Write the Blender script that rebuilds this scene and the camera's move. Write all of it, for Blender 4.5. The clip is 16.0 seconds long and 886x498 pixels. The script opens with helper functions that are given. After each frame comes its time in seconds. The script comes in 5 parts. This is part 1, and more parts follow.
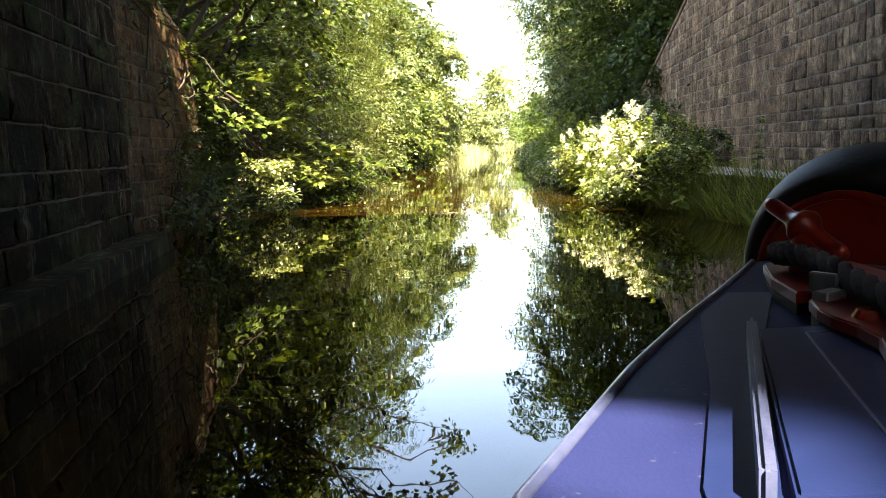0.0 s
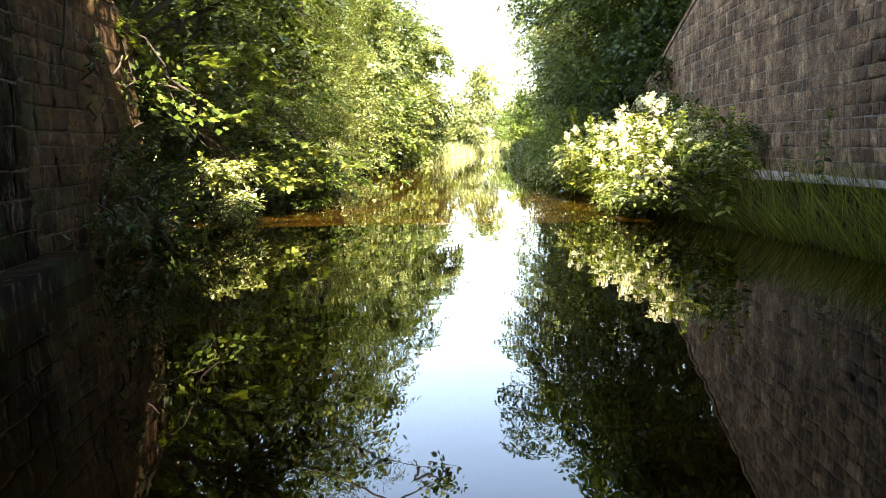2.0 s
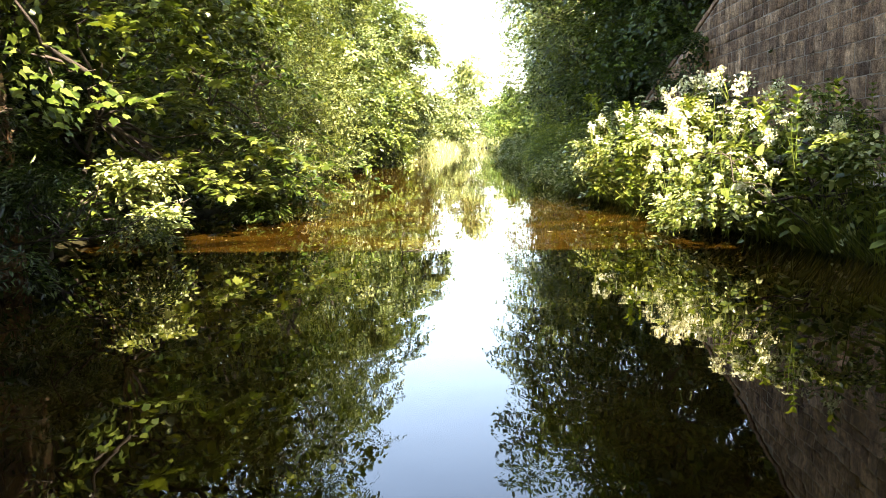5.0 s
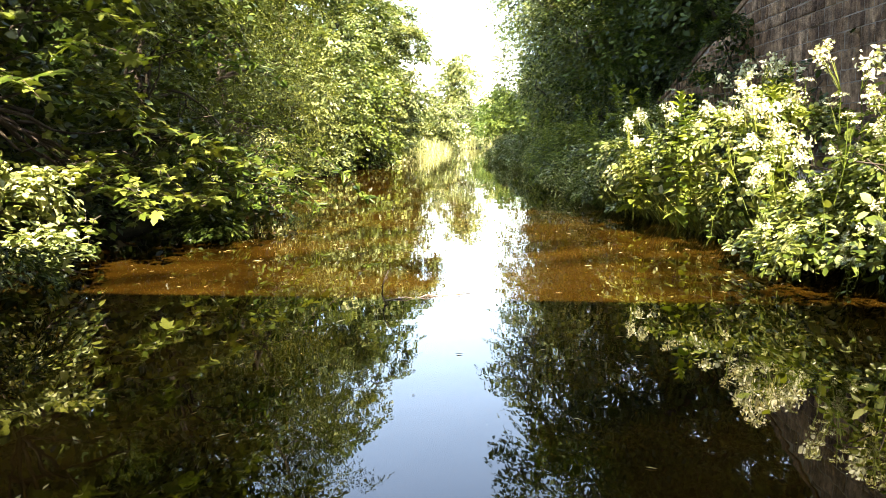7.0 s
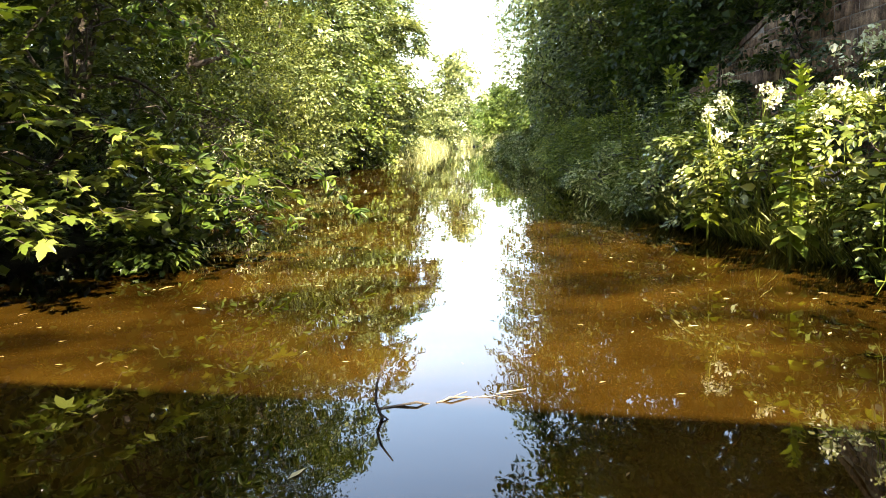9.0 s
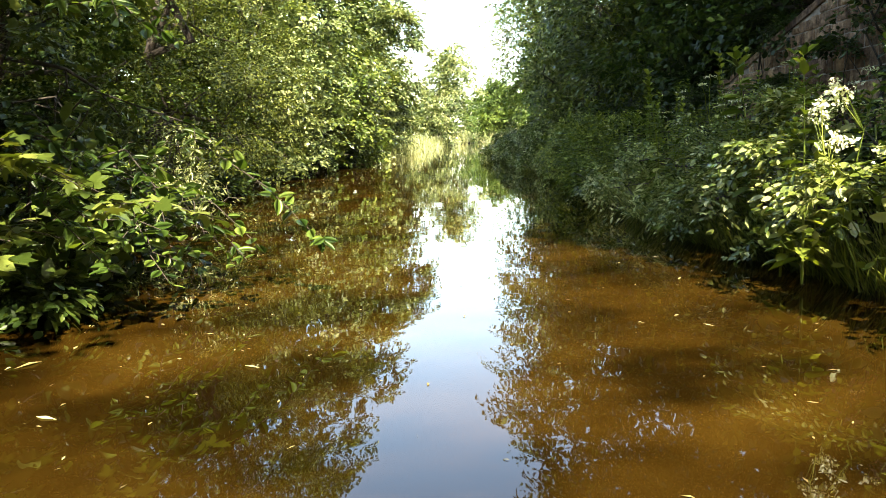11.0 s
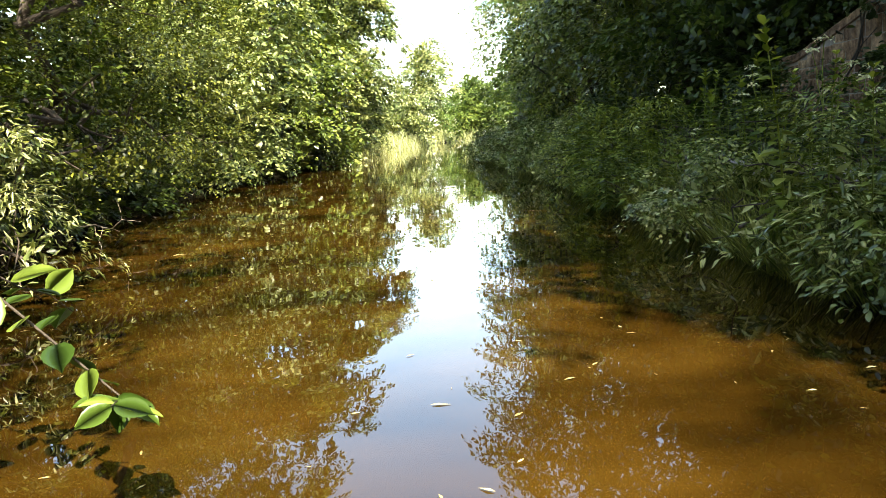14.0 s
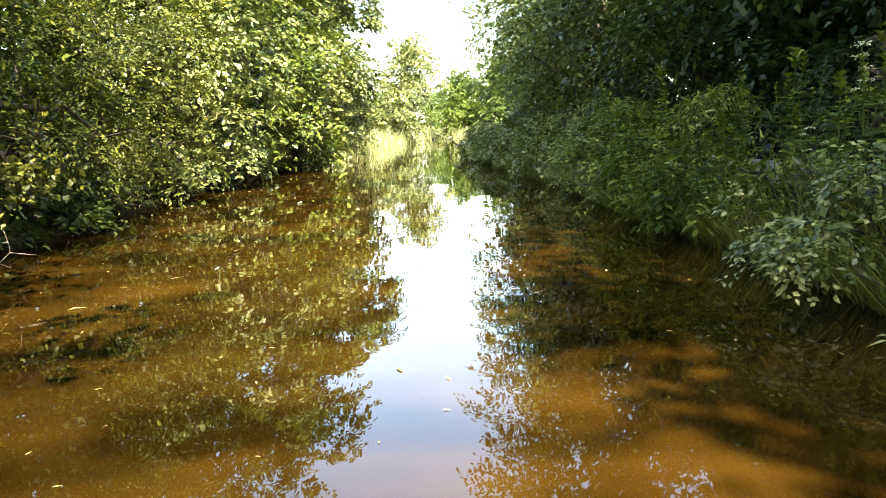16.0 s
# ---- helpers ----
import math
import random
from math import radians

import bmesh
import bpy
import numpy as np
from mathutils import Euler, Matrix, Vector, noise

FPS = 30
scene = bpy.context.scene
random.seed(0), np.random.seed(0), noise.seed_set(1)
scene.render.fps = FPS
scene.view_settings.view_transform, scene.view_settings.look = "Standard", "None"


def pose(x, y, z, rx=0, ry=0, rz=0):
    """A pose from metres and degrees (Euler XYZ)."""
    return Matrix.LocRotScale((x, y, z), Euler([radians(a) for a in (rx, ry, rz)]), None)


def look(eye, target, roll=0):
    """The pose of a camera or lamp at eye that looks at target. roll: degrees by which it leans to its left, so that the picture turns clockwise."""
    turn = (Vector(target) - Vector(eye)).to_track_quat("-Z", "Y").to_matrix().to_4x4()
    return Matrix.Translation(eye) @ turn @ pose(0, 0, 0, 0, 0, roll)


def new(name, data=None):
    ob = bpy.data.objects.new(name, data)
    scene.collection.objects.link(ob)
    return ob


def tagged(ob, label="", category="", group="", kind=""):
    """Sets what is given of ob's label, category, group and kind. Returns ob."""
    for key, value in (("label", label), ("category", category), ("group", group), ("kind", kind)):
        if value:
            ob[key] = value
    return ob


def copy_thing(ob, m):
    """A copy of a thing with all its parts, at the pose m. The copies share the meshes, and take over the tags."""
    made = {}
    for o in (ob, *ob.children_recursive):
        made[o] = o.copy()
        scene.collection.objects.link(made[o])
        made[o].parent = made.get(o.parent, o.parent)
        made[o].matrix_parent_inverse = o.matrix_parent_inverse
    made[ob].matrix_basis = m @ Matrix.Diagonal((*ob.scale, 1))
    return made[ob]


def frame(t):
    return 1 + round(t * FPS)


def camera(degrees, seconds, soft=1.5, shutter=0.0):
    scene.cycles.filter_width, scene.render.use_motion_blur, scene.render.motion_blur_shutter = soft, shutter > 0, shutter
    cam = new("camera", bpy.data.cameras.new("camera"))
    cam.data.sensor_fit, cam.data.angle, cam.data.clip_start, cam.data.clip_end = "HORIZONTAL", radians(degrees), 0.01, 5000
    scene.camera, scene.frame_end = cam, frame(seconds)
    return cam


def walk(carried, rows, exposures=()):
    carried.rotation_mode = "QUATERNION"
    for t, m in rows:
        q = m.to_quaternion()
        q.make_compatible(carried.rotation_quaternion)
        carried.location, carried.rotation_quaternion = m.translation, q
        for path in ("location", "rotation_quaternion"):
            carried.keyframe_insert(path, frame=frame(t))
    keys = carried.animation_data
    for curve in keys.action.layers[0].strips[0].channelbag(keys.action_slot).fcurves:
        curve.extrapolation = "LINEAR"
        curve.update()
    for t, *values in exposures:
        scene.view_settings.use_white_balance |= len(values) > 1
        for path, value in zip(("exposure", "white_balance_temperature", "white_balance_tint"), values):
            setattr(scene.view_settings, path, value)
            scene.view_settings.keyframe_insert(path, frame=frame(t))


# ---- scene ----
cam = camera(61.5, 16.0, soft=0.8)
PATH = [
    (0, (-0.059, 0.469, 1.192), (-0.082, 2.451, 0.927), -3.0),
    (0.5, (-0.083, 1.02, 1.203), (-0.099, 3.002, 0.936), -2.9),
    (1, (-0.115, 1.571, 1.199), (-0.12, 3.553, 0.931), -2.9),
    (1.5, (-0.135, 2.111, 1.199), (-0.127, 4.093, 0.93), -2.9),
    (2, (-0.157, 2.651, 1.199), (-0.136, 4.632, 0.929), -2.8),
    (2.5, (-0.182, 3.199, 1.185), (-0.151, 5.18, 0.916), -2.9),
    (3, (-0.213, 3.738, 1.185), (-0.172, 5.719, 0.913), -2.9),
    (3.5, (-0.225, 4.282, 1.178), (-0.176, 6.263, 0.901), -2.9),
    (4, (-0.245, 4.827, 1.176), (-0.188, 6.806, 0.896), -2.8),
    (4.2, (-0.222, 5.047, 1.184), (-0.168, 7.027, 0.902), -2.9),
    (6.3, (-0.188, 7.804, 1.185), (-0.101, 9.783, 0.908), -2.9),
    (6.5, (-0.191, 8.053, 1.2), (-0.104, 10.032, 0.919), -2.7),
    (7, (-0.195, 8.646, 1.201), (-0.101, 10.623, 0.918), -2.6),
    (7.5, (-0.209, 9.239, 1.198), (-0.111, 11.216, 0.911), -2.6),
    (8, (-0.219, 9.877, 1.195), (-0.122, 11.853, 0.906), -2.8),
    (8.5, (-0.236, 10.498, 1.193), (-0.133, 12.474, 0.904), -2.8),
    (9, (-0.248, 11.122, 1.186), (-0.144, 13.098, 0.899), -2.8),
    (9.2, (-0.252, 11.358, 1.195), (-0.146, 13.334, 0.904), -2.6),
    (11.3, (-0.081, 13.631, 1.257), (0.041, 15.605, 0.959), -2.7),
    (11.5, (-0.063, 13.874, 1.242), (0.061, 15.848, 0.946), -2.8),
    (12, (-0.047, 14.537, 1.221), (0.088, 16.51, 0.92), -2.6),
    (12.5, (-0.025, 15.18, 1.216), (0.119, 17.152, 0.916), -2.6),
    (13, (0.002, 15.83, 1.217), (0.157, 17.801, 0.917), -2.6),
    (13.5, (0.029, 16.464, 1.216), (0.194, 18.434, 0.916), -2.8),
    (14, (0.066, 17.108, 1.206), (0.247, 19.076, 0.904), -3.0),
    (14.5, (0.079, 17.742, 1.212), (0.274, 19.709, 0.905), -3.0),
    (15, (0.094, 18.371, 1.232), (0.301, 20.336, 0.923), -2.9),
    (15.5, (0.131, 19.034, 1.27), (0.342, 20.998, 0.956), -3.1),
    (16, (0.131, 19.629, 1.257), (0.348, 21.593, 0.944), -3.1),
]
walk(cam, [(t, look(eye, target, roll)) for t, eye, target, roll in PATH], [(0, 3.5, 7600, 15), (4, 3.5, 7600, 15), (7, 3.2, 7600, 15), (9, 3.0, 7450, 14), (11.5, 2.74, 7150, 7), (13.5, 2.74, 7150, 7), (15, 3.0, 7300, 12), (16, 3.15, 7300, 12)])

# ---- light ----
SUN_EL, SUN_AZ = radians(45), Vector((0.22, -0.975))
world = bpy.data.worlds.new("sky")
scene.world = world
world.use_nodes = True
wn = world.node_tree
sky = wn.nodes.new("ShaderNodeTexSky")
sky.sky_type, sky.sun_disc = "NISHITA", False
sky.sun_elevation, sky.sun_rotation = SUN_EL, math.atan2(SUN_AZ.x, SUN_AZ.y)
sky.air_density, sky.dust_density, sky.ozone_density = 1.1, 0.9, 0.6
wn.links.new(sky.outputs[0], wn.nodes["Background"].inputs[0])
wn.nodes["Background"].inputs[1].default_value = 0.15
sun_data = bpy.data.lights.new("sun", "SUN")
sun_data.energy, sun_data.angle, sun_data.color = 4.8, radians(0.53), (1.0, 0.93, 0.82)
sun = new("sun", sun_data)
sd = Vector((SUN_AZ.normalized().x * math.cos(SUN_EL), SUN_AZ.normalized().y * math.cos(SUN_EL), math.sin(SUN_EL)))
sun.matrix_world = look(sd * 60, (0, 0, 0))


# ---- materials ----
def nodes_of(name):
    m = bpy.data.materials.new(name)
    m.use_nodes = True
    t = m.node_tree
    return m, t, t.nodes["Principled BSDF"], t.nodes["Material Output"]


def add(t, kind, **vals):
    n = t.nodes.new(kind)
    for k, v in vals.items():
        n.inputs[k.replace("_", " ")].default_value = v
    return n


def ramp(t, src, stops):
    r = t.nodes.new("ShaderNodeValToRGB")
    el = r.color_ramp.elements
    while len(el) < len(stops):
        el.new(0.5)
    for e, (p, c) in zip(el, stops):
        e.position, e.color = p, (*c, 1)
    t.links.new(src, r.inputs[0])
    return r.outputs[0]


def mixc(t, a, b, fac, mode="MIX"):
    m = t.nodes.new("ShaderNodeMix")
    m.data_type, m.blend_type = "RGBA", mode
    for sock, v in ((m.inputs[0], fac), (m.inputs[6], a), (m.inputs[7], b)):
        if isinstance(v, (int, float)):
            sock.default_value = v
        elif isinstance(v, tuple):
            sock.default_value = (*v, 1)
        else:
            t.links.new(v, sock)
    return m.outputs[2]


def noise_of(t, scale, detail=4, rough=0.55, coord="Object", stretch=None):
    tc = t.nodes.new("ShaderNodeTexCoord")
    src = tc.outputs[coord]
    if stretch:
        mp = t.nodes.new("ShaderNodeMapping")
        mp.inputs["Scale"].default_value = stretch
        t.links.new(src, mp.inputs[0])
        src = mp.outputs[0]
    n = add(t, "ShaderNodeTexNoise", Scale=scale, Detail=detail, Roughness=rough)
    t.links.new(src, n.inputs["Vector"])
    return n.outputs["Fac"]


def world_noise(t, scale, detail=4, rough=0.55, stretch=None):
    g = t.nodes.new("ShaderNodeNewGeometry")
    src = g.outputs["Position"]
    if stretch:
        mp = t.nodes.new("ShaderNodeMapping")
        mp.inputs["Scale"].default_value = stretch
        t.links.new(src, mp.inputs[0])
        src = mp.outputs[0]
    n = add(t, "ShaderNodeTexNoise", Scale=scale, Detail=detail, Roughness=rough)
    t.links.new(src, n.inputs["Vector"])
    return n.outputs["Fac"]


def bump(t, p, height, strength, dist=0.01):
    b = add(t, "ShaderNodeBump", Strength=strength, Distance=dist)
    t.links.new(height, b.inputs["Height"])
    t.links.new(b.outputs[0], p.inputs["Normal"])


def leaf_mat(name, dark, mid, light, gloss=0.4, trans=0.4, patch=0.35):
    """Leaves: each blade its own shade, larger drifts of tone, light coming through."""
    m, t, p, out = nodes_of(name)
    g = t.nodes.new("ShaderNodeNewGeometry")
    col = ramp(t, g.outputs["Random Per Island"], [(0.0, dark), (0.5, mid), (0.93, light), (1.0, tuple(min(1, c * 1.25) for c in light))])
    big = ramp(t, world_noise(t, patch, 3), [(0.3, (0.62, 0.72, 0.6)), (0.7, (1.2, 1.12, 1.0))])
    col = mixc(t, col, big, 1.0, "MULTIPLY")
    t.links.new(col, p.inputs["Base Color"])
    p.inputs["Roughness"].default_value = gloss
    p.inputs["Specular IOR Level"].default_value = 0.34
    tr = t.nodes.new("ShaderNodeBsdfTranslucent")
    tc = mixc(t, col, (1.2, 1.2, 0.45), 1.0, "MULTIPLY")
    t.links.new(tc, tr.inputs[0])
    mx = add(t, "ShaderNodeMixShader", Fac=trans)
    t.links.new(p.outputs[0], mx.inputs[1])
    t.links.new(tr.outputs[0], mx.inputs[2])
    t.links.new(mx.outputs[0], out.inputs[0])
    return m


def plain_mat(name, a, b, scale=6, rough=0.7, metal=0.0, bmp=0.3, dist=0.01, coord="Object"):
    m, t, p, out = nodes_of(name)
    n = noise_of(t, scale, 6, 0.6, coord)
    t.links.new(ramp(t, n, [(0.3, a), (0.7, b)]), p.inputs["Base Color"])
    p.inputs["Roughness"].default_value, p.inputs["Metallic"].default_value = rough, metal
    bump(t, p, noise_of(t, scale * 6, 5, 0.6, coord), bmp, dist)
    return m


def stone_mat(name, tones, stain, rough=0.9, moss=0.0, salt=0.0, spec=0.25):
    """Weathered gritstone: tone from block to block, soot streaks running down, grain."""
    m, t, p, out = nodes_of(name)
    oi = t.nodes.new("ShaderNodeObjectInfo")
    g = t.nodes.new("ShaderNodeNewGeometry")
    mixr = t.nodes.new("ShaderNodeMath")
    mixr.operation = "ADD"
    t.links.new(oi.outputs["Random"], mixr.inputs[0])
    t.links.new(g.outputs["Random Per Island"], mixr.inputs[1])
    fr = t.nodes.new("ShaderNodeMath")
    fr.operation = "FRACT"
    t.links.new(mixr.outputs[0], fr.inputs[0])
    col = ramp(t, fr.outputs[0], [(i / (len(tones) - 1), c) for i, c in enumerate(tones)])
    st = ramp(t, world_noise(t, 1.0, 6, 0.65, (1.6, 1.6, 0.8)), [(0.36, stain), (0.62, (1, 1, 1))])
    col = mixc(t, col, st, 0.85, "MULTIPLY")
    sp = ramp(t, world_noise(t, 9, 7, 0.7), [(0.36, (0.42, 0.39, 0.37)), (0.52, (0.95, 0.92, 0.88)), (0.66, (1.45, 1.38, 1.27))])
    col = mixc(t, col, sp, 0.9, "MULTIPLY")
    so = ramp(t, world_noise(t, 3.3, 5, 0.7), [(0.42, (0.38, 0.36, 0.35)), (0.56, (1, 1, 1))])
    col = mixc(t, col, so, 0.8, "MULTIPLY")
    run = ramp(t, world_noise(t, 1.0, 7, 0.7, (7.0, 7.0, 0.9)), [(0.40, (0.6, 0.56, 0.53)), (0.5, (1, 1, 1)), (0.62, (1.3, 1.27, 1.24))])
    col = mixc(t, col, run, 0.8, "MULTIPLY")
    if moss:
        mk = ramp(t, world_noise(t, 1.7, 5, 0.6), [(0.52, (0, 0, 0)), (0.66, (moss, moss, moss))])
        col = mixc(t, col, (0.06, 0.09, 0.025), mk)
    if salt:
        sk = ramp(t, world_noise(t, 2.6, 8, 0.75, (2.6, 2.6, 0.6)), [(0.54, (0, 0, 0)), (0.66, (salt, salt, salt))])
        col = mixc(t, col, (0.26, 0.20, 0.14), sk)
    t.links.new(col, p.inputs["Base Color"])
    p.inputs["Roughness"].default_value = rough
    p.inputs["Specular IOR Level"].default_value = spec
    bump(t, p, world_noise(t, 16, 9, 0.75), 1.0, 0.05)
    return m


def water_mat():
    """Silty canal water: brown body colour, mottled by silt and painted tree shade, under a clear reflecting surface
    with slight ripples.
    """
    m, t, p, out = nodes_of("silty_canal_water")
    col = ramp(t, world_noise(t, 0.35, 4, 0.6), [(0.3, (0.0132, 0.0064, 0.0008)), (0.7, (0.0285, 0.0142, 0.0017))])
    # Metre-wide mottling: silt clouds, and soft tree shade put into the colour.
    silt_shade = ramp(t, world_noise(t, 0.9, 3, 0.5, (0.8, 1.15, 1)), [(0.36, (0.28, 0.29, 0.33)), (0.52, (0.95, 0.95, 0.95)), (0.66, (1.5, 1.55, 1.65))])
    col = mixc(t, col, silt_shade, 1.0, "MULTIPLY")
    t.links.new(col, p.inputs["Base Color"])
    p.inputs["Roughness"].default_value = 0.015
    p.inputs["IOR"].default_value = 1.5
    a = world_noise(t, 1.3, 3, 0.5, (1.0, 0.7, 1))
    b = world_noise(t, 7.0, 2, 0.5, (1.0, 0.6, 1))
    s = t.nodes.new("ShaderNodeMath")
    s.operation = "MULTIPLY_ADD"
    s.inputs[1].default_value = 0.10
    t.links.new(b, s.inputs[0])
    t.links.new(a, s.inputs[2])
    bump(t, p, s.outputs[0], 0.05, 0.06)
    return m


M_WATER = water_mat()
M_SYC = leaf_mat("broad_green_leaves", (0.021, 0.036, 0.006), (0.073, 0.104, 0.018), (0.165, 0.192, 0.045), 0.3, 0.28)
M_FINE = leaf_mat("small_yellow_green_leaves", (0.012, 0.021, 0.004), (0.066, 0.085, 0.011), (0.15, 0.165, 0.026), 0.45, 0.34)
M_GREY = leaf_mat("grey_green_leaves", (0.033, 0.052, 0.017), (0.13, 0.165, 0.060), (0.32, 0.345, 0.16), 0.3, 0.34)
M_FAR = leaf_mat("far_tree_leaves", (0.045, 0.08, 0.018), (0.10, 0.15, 0.032), (0.19, 0.24, 0.06), 0.45, 0.4, 0.2)
# Leaves for shaded growth: part of the shade is put into these tones.
M_DARK = leaf_mat("shade_dark_green_leaves", (0.016, 0.031, 0.007), (0.038, 0.065, 0.012), (0.082, 0.112, 0.022), 0.4, 0.35)
M_NETTLE = leaf_mat("bank_plant_leaves", (0.030, 0.056, 0.008), (0.11, 0.152, 0.020), (0.27, 0.31, 0.07), 0.45, 0.38, 0.8)
# Sun glare on the bushes is put into these two pale leaf colours.
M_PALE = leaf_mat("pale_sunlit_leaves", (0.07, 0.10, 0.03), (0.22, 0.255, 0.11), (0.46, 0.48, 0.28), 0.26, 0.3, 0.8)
M_BUSH = leaf_mat("sun_pale_bush_leaves", (0.043, 0.070, 0.012), (0.14, 0.176, 0.044), (0.37, 0.395, 0.18), 0.27, 0.31, 0.8)
M_GRASS = leaf_mat("grass_blades", (0.06, 0.08, 0.014), (0.125, 0.15, 0.026), (0.30, 0.31, 0.08), 0.5, 0.35, 0.5)
M_REED = leaf_mat("pale_reed_blades", (0.12, 0.135, 0.045), (0.26, 0.27, 0.10), (0.46, 0.45, 0.25), 0.5, 0.35, 0.3)
M_IVY = leaf_mat("ivy_leaves", (0.016, 0.032, 0.007), (0.034, 0.056, 0.012), (0.07, 0.10, 0.022), 0.35, 0.25)
M_FLOWER = leaf_mat("cream_flower_heads", (0.6, 0.58, 0.42), (0.75, 0.73, 0.6), (0.8, 0.8, 0.72), 0.7, 0.3)
M_BARK = plain_mat("grey_brown_bark", (0.025, 0.018, 0.011), (0.065, 0.05, 0.034), 9, 0.9, 0, 0.9, 0.02)
M_STONE = stone_mat("brown_gritstone", [(0.24, 0.145, 0.08), (0.47, 0.31, 0.18), (0.31, 0.19, 0.105), (0.58, 0.40, 0.245), (0.37, 0.235, 0.135), (0.22, 0.14, 0.085)], (0.42, 0.38, 0.35), 0.9, 0.0, 0.45)
# Sooty stone; the shade under the vault is put into its tones too.
M_DARKSTONE = stone_mat("sooty_shaded_gritstone", [(0.021, 0.012, 0.0045), (0.042, 0.024, 0.008), (0.028, 0.016, 0.006), (0.058, 0.034, 0.012)], (0.3, 0.27, 0.22), 0.9, 0.45, 0.6, 0.08)
# Wet brown stone, its tones also lowered for the shade on the left wall.
M_WETSTONE = stone_mat("wet_shaded_brown_gritstone", [(0.075, 0.041, 0.014), (0.135, 0.073, 0.025), (0.10, 0.054, 0.019), (0.165, 0.093, 0.034)], (0.3, 0.27, 0.22), 0.75, 0.4, 0.6, 0.15)
M_MORTAR = plain_mat("weathered_lime_mortar", (0.16, 0.13, 0.095), (0.46, 0.39, 0.31), 5, 0.95, 0, 0.6, 0.01)
# Darker copy of the mortar, with the shade of the left side painted in.
M_DARKMORTAR = plain_mat("shaded_dark_mortar", (0.035, 0.026, 0.016), (0.13, 0.10, 0.065), 5, 0.95, 0, 0.6, 0.01)
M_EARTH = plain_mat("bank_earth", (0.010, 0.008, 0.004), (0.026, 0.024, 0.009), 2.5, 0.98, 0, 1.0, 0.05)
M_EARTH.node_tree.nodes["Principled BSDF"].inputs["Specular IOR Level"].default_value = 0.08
M_PATH = plain_mat("grey_gravel_path", (0.16, 0.14, 0.12), (0.30, 0.27, 0.23), 12, 0.95, 0, 0.8, 0.01)


# ---- mesh tools ----
def mesh_of(name, verts, faces, mat):
    """A mesh from arrays: verts (n, 3), faces (m, k)."""
    verts, faces = np.asarray(verts, np.float32), np.asarray(faces, np.int32)
    me = bpy.data.meshes.new(name)
    me.vertices.add(len(verts))
    me.vertices.foreach_set("co", verts.ravel())
    k = faces.shape[1]
    me.loops.add(faces.size)
    me.loops.foreach_set("vertex_index", faces.ravel())
    me.polygons.add(len(faces))
    me.polygons.foreach_set("loop_start", np.arange(0, faces.size, k, dtype=np.int32))
    me.update(calc_edges=True)
    me.materials.append(mat)
    return me


def part_mesh(name, me, parent, label=""):
    ob = new(name, me)
    ob.parent = parent
    return tagged(ob, label)


def part(name, bm, material, parent, label="", smooth=False):
    me = bpy.data.meshes.new(name)
    bm.to_mesh(me)
    bm.free()
    me.materials.append(material)
    if smooth:
        for f in me.polygons:
            f.use_smooth = True
    ob = new(name, me)
    if parent:
        ob.parent = parent
    return tagged(ob, label)


def empty(name, place, label, category, group="", kind=""):
    ob = new(name)
    ob.empty_display_size = 0.2
    ob.matrix_basis = place if isinstance(place, Matrix) else Matrix.Translation(place)
    return tagged(ob, label, category, group, kind)


def unit(v):
    return v / np.maximum(np.linalg.norm(v, axis=-1, keepdims=True), 1e-9)


OVAL = (np.array([(0, 0, 0), (0.3, 0.26, 0.05), (0.68, 0.25, 0.03), (1, 0, -0.1), (0.68, -0.25, 0.03), (0.3, -0.26, 0.05)]), [(0, 3, 2, 1), (0, 5, 4, 3)])
DIAMOND = (np.array([(0, 0, 0), (0.45, 0.32, 0.06), (1, 0, -0.08), (0.45, -0.32, 0.06)]), [(0, 2, 1), (0, 3, 2)])
LANCE = (np.array([(0, 0, 0), (0.4, 0.13, 0.03), (1, 0, -0.15), (0.4, -0.13, 0.03)]), [(0, 2, 1), (0, 3, 2)])
PALM = (np.array([(0.1, 0, 0), (-0.04, 0.26, 0.0), (0.2, 0.36, 0.03), (0.44, 0.5, -0.03), (0.62, 0.3, 0.03), (0.97, 0, -0.08),
                  (0.62, -0.3, 0.03), (0.44, -0.5, -0.03), (0.2, -0.36, 0.03), (-0.04, -0.26, 0.0)]),
        [(0, 2, 1), (0, 4, 3), (0, 3, 2), (0, 5, 4), (0, 6, 5), (0, 7, 6), (0, 8, 7), (0, 9, 8)])
BLADE = (np.array([(0, 0.009, 0), (0, -0.009, 0), (0.55, -0.007, 0.0), (0.55, 0.007, 0.0), (1, 0, -0.06)]), [(0, 1, 2), (0, 2, 3), (3, 2, 4)])


def broad_leaf():
    """A finer leaf: midrib and curved margins."""
    prof = [(0.0, 0.0), (0.10, 0.14), (0.26, 0.255), (0.45, 0.30), (0.64, 0.26), (0.80, 0.165), (0.92, 0.06), (1.0, 0.0)]
    co = [(x, 0, -0.12 * x * x) for x, w in prof] + [(x, w, 0.03 - 0.12 * x * x) for x, w in prof[1:-1]] + [(x, -w, 0.03 - 0.12 * x * x) for x, w in prof[1:-1]]
    fa = []
    for s in (0, 6):
        e = lambda i: 8 + s + i - 1
        fa += [(0, 1, e(1)), (6, 7, e(6))]
        for i in range(1, 6):
            fa += [(i, i + 1, e(i)), (i + 1, e(i + 1), e(i))]
    return np.array(co), fa


BROAD = broad_leaf()


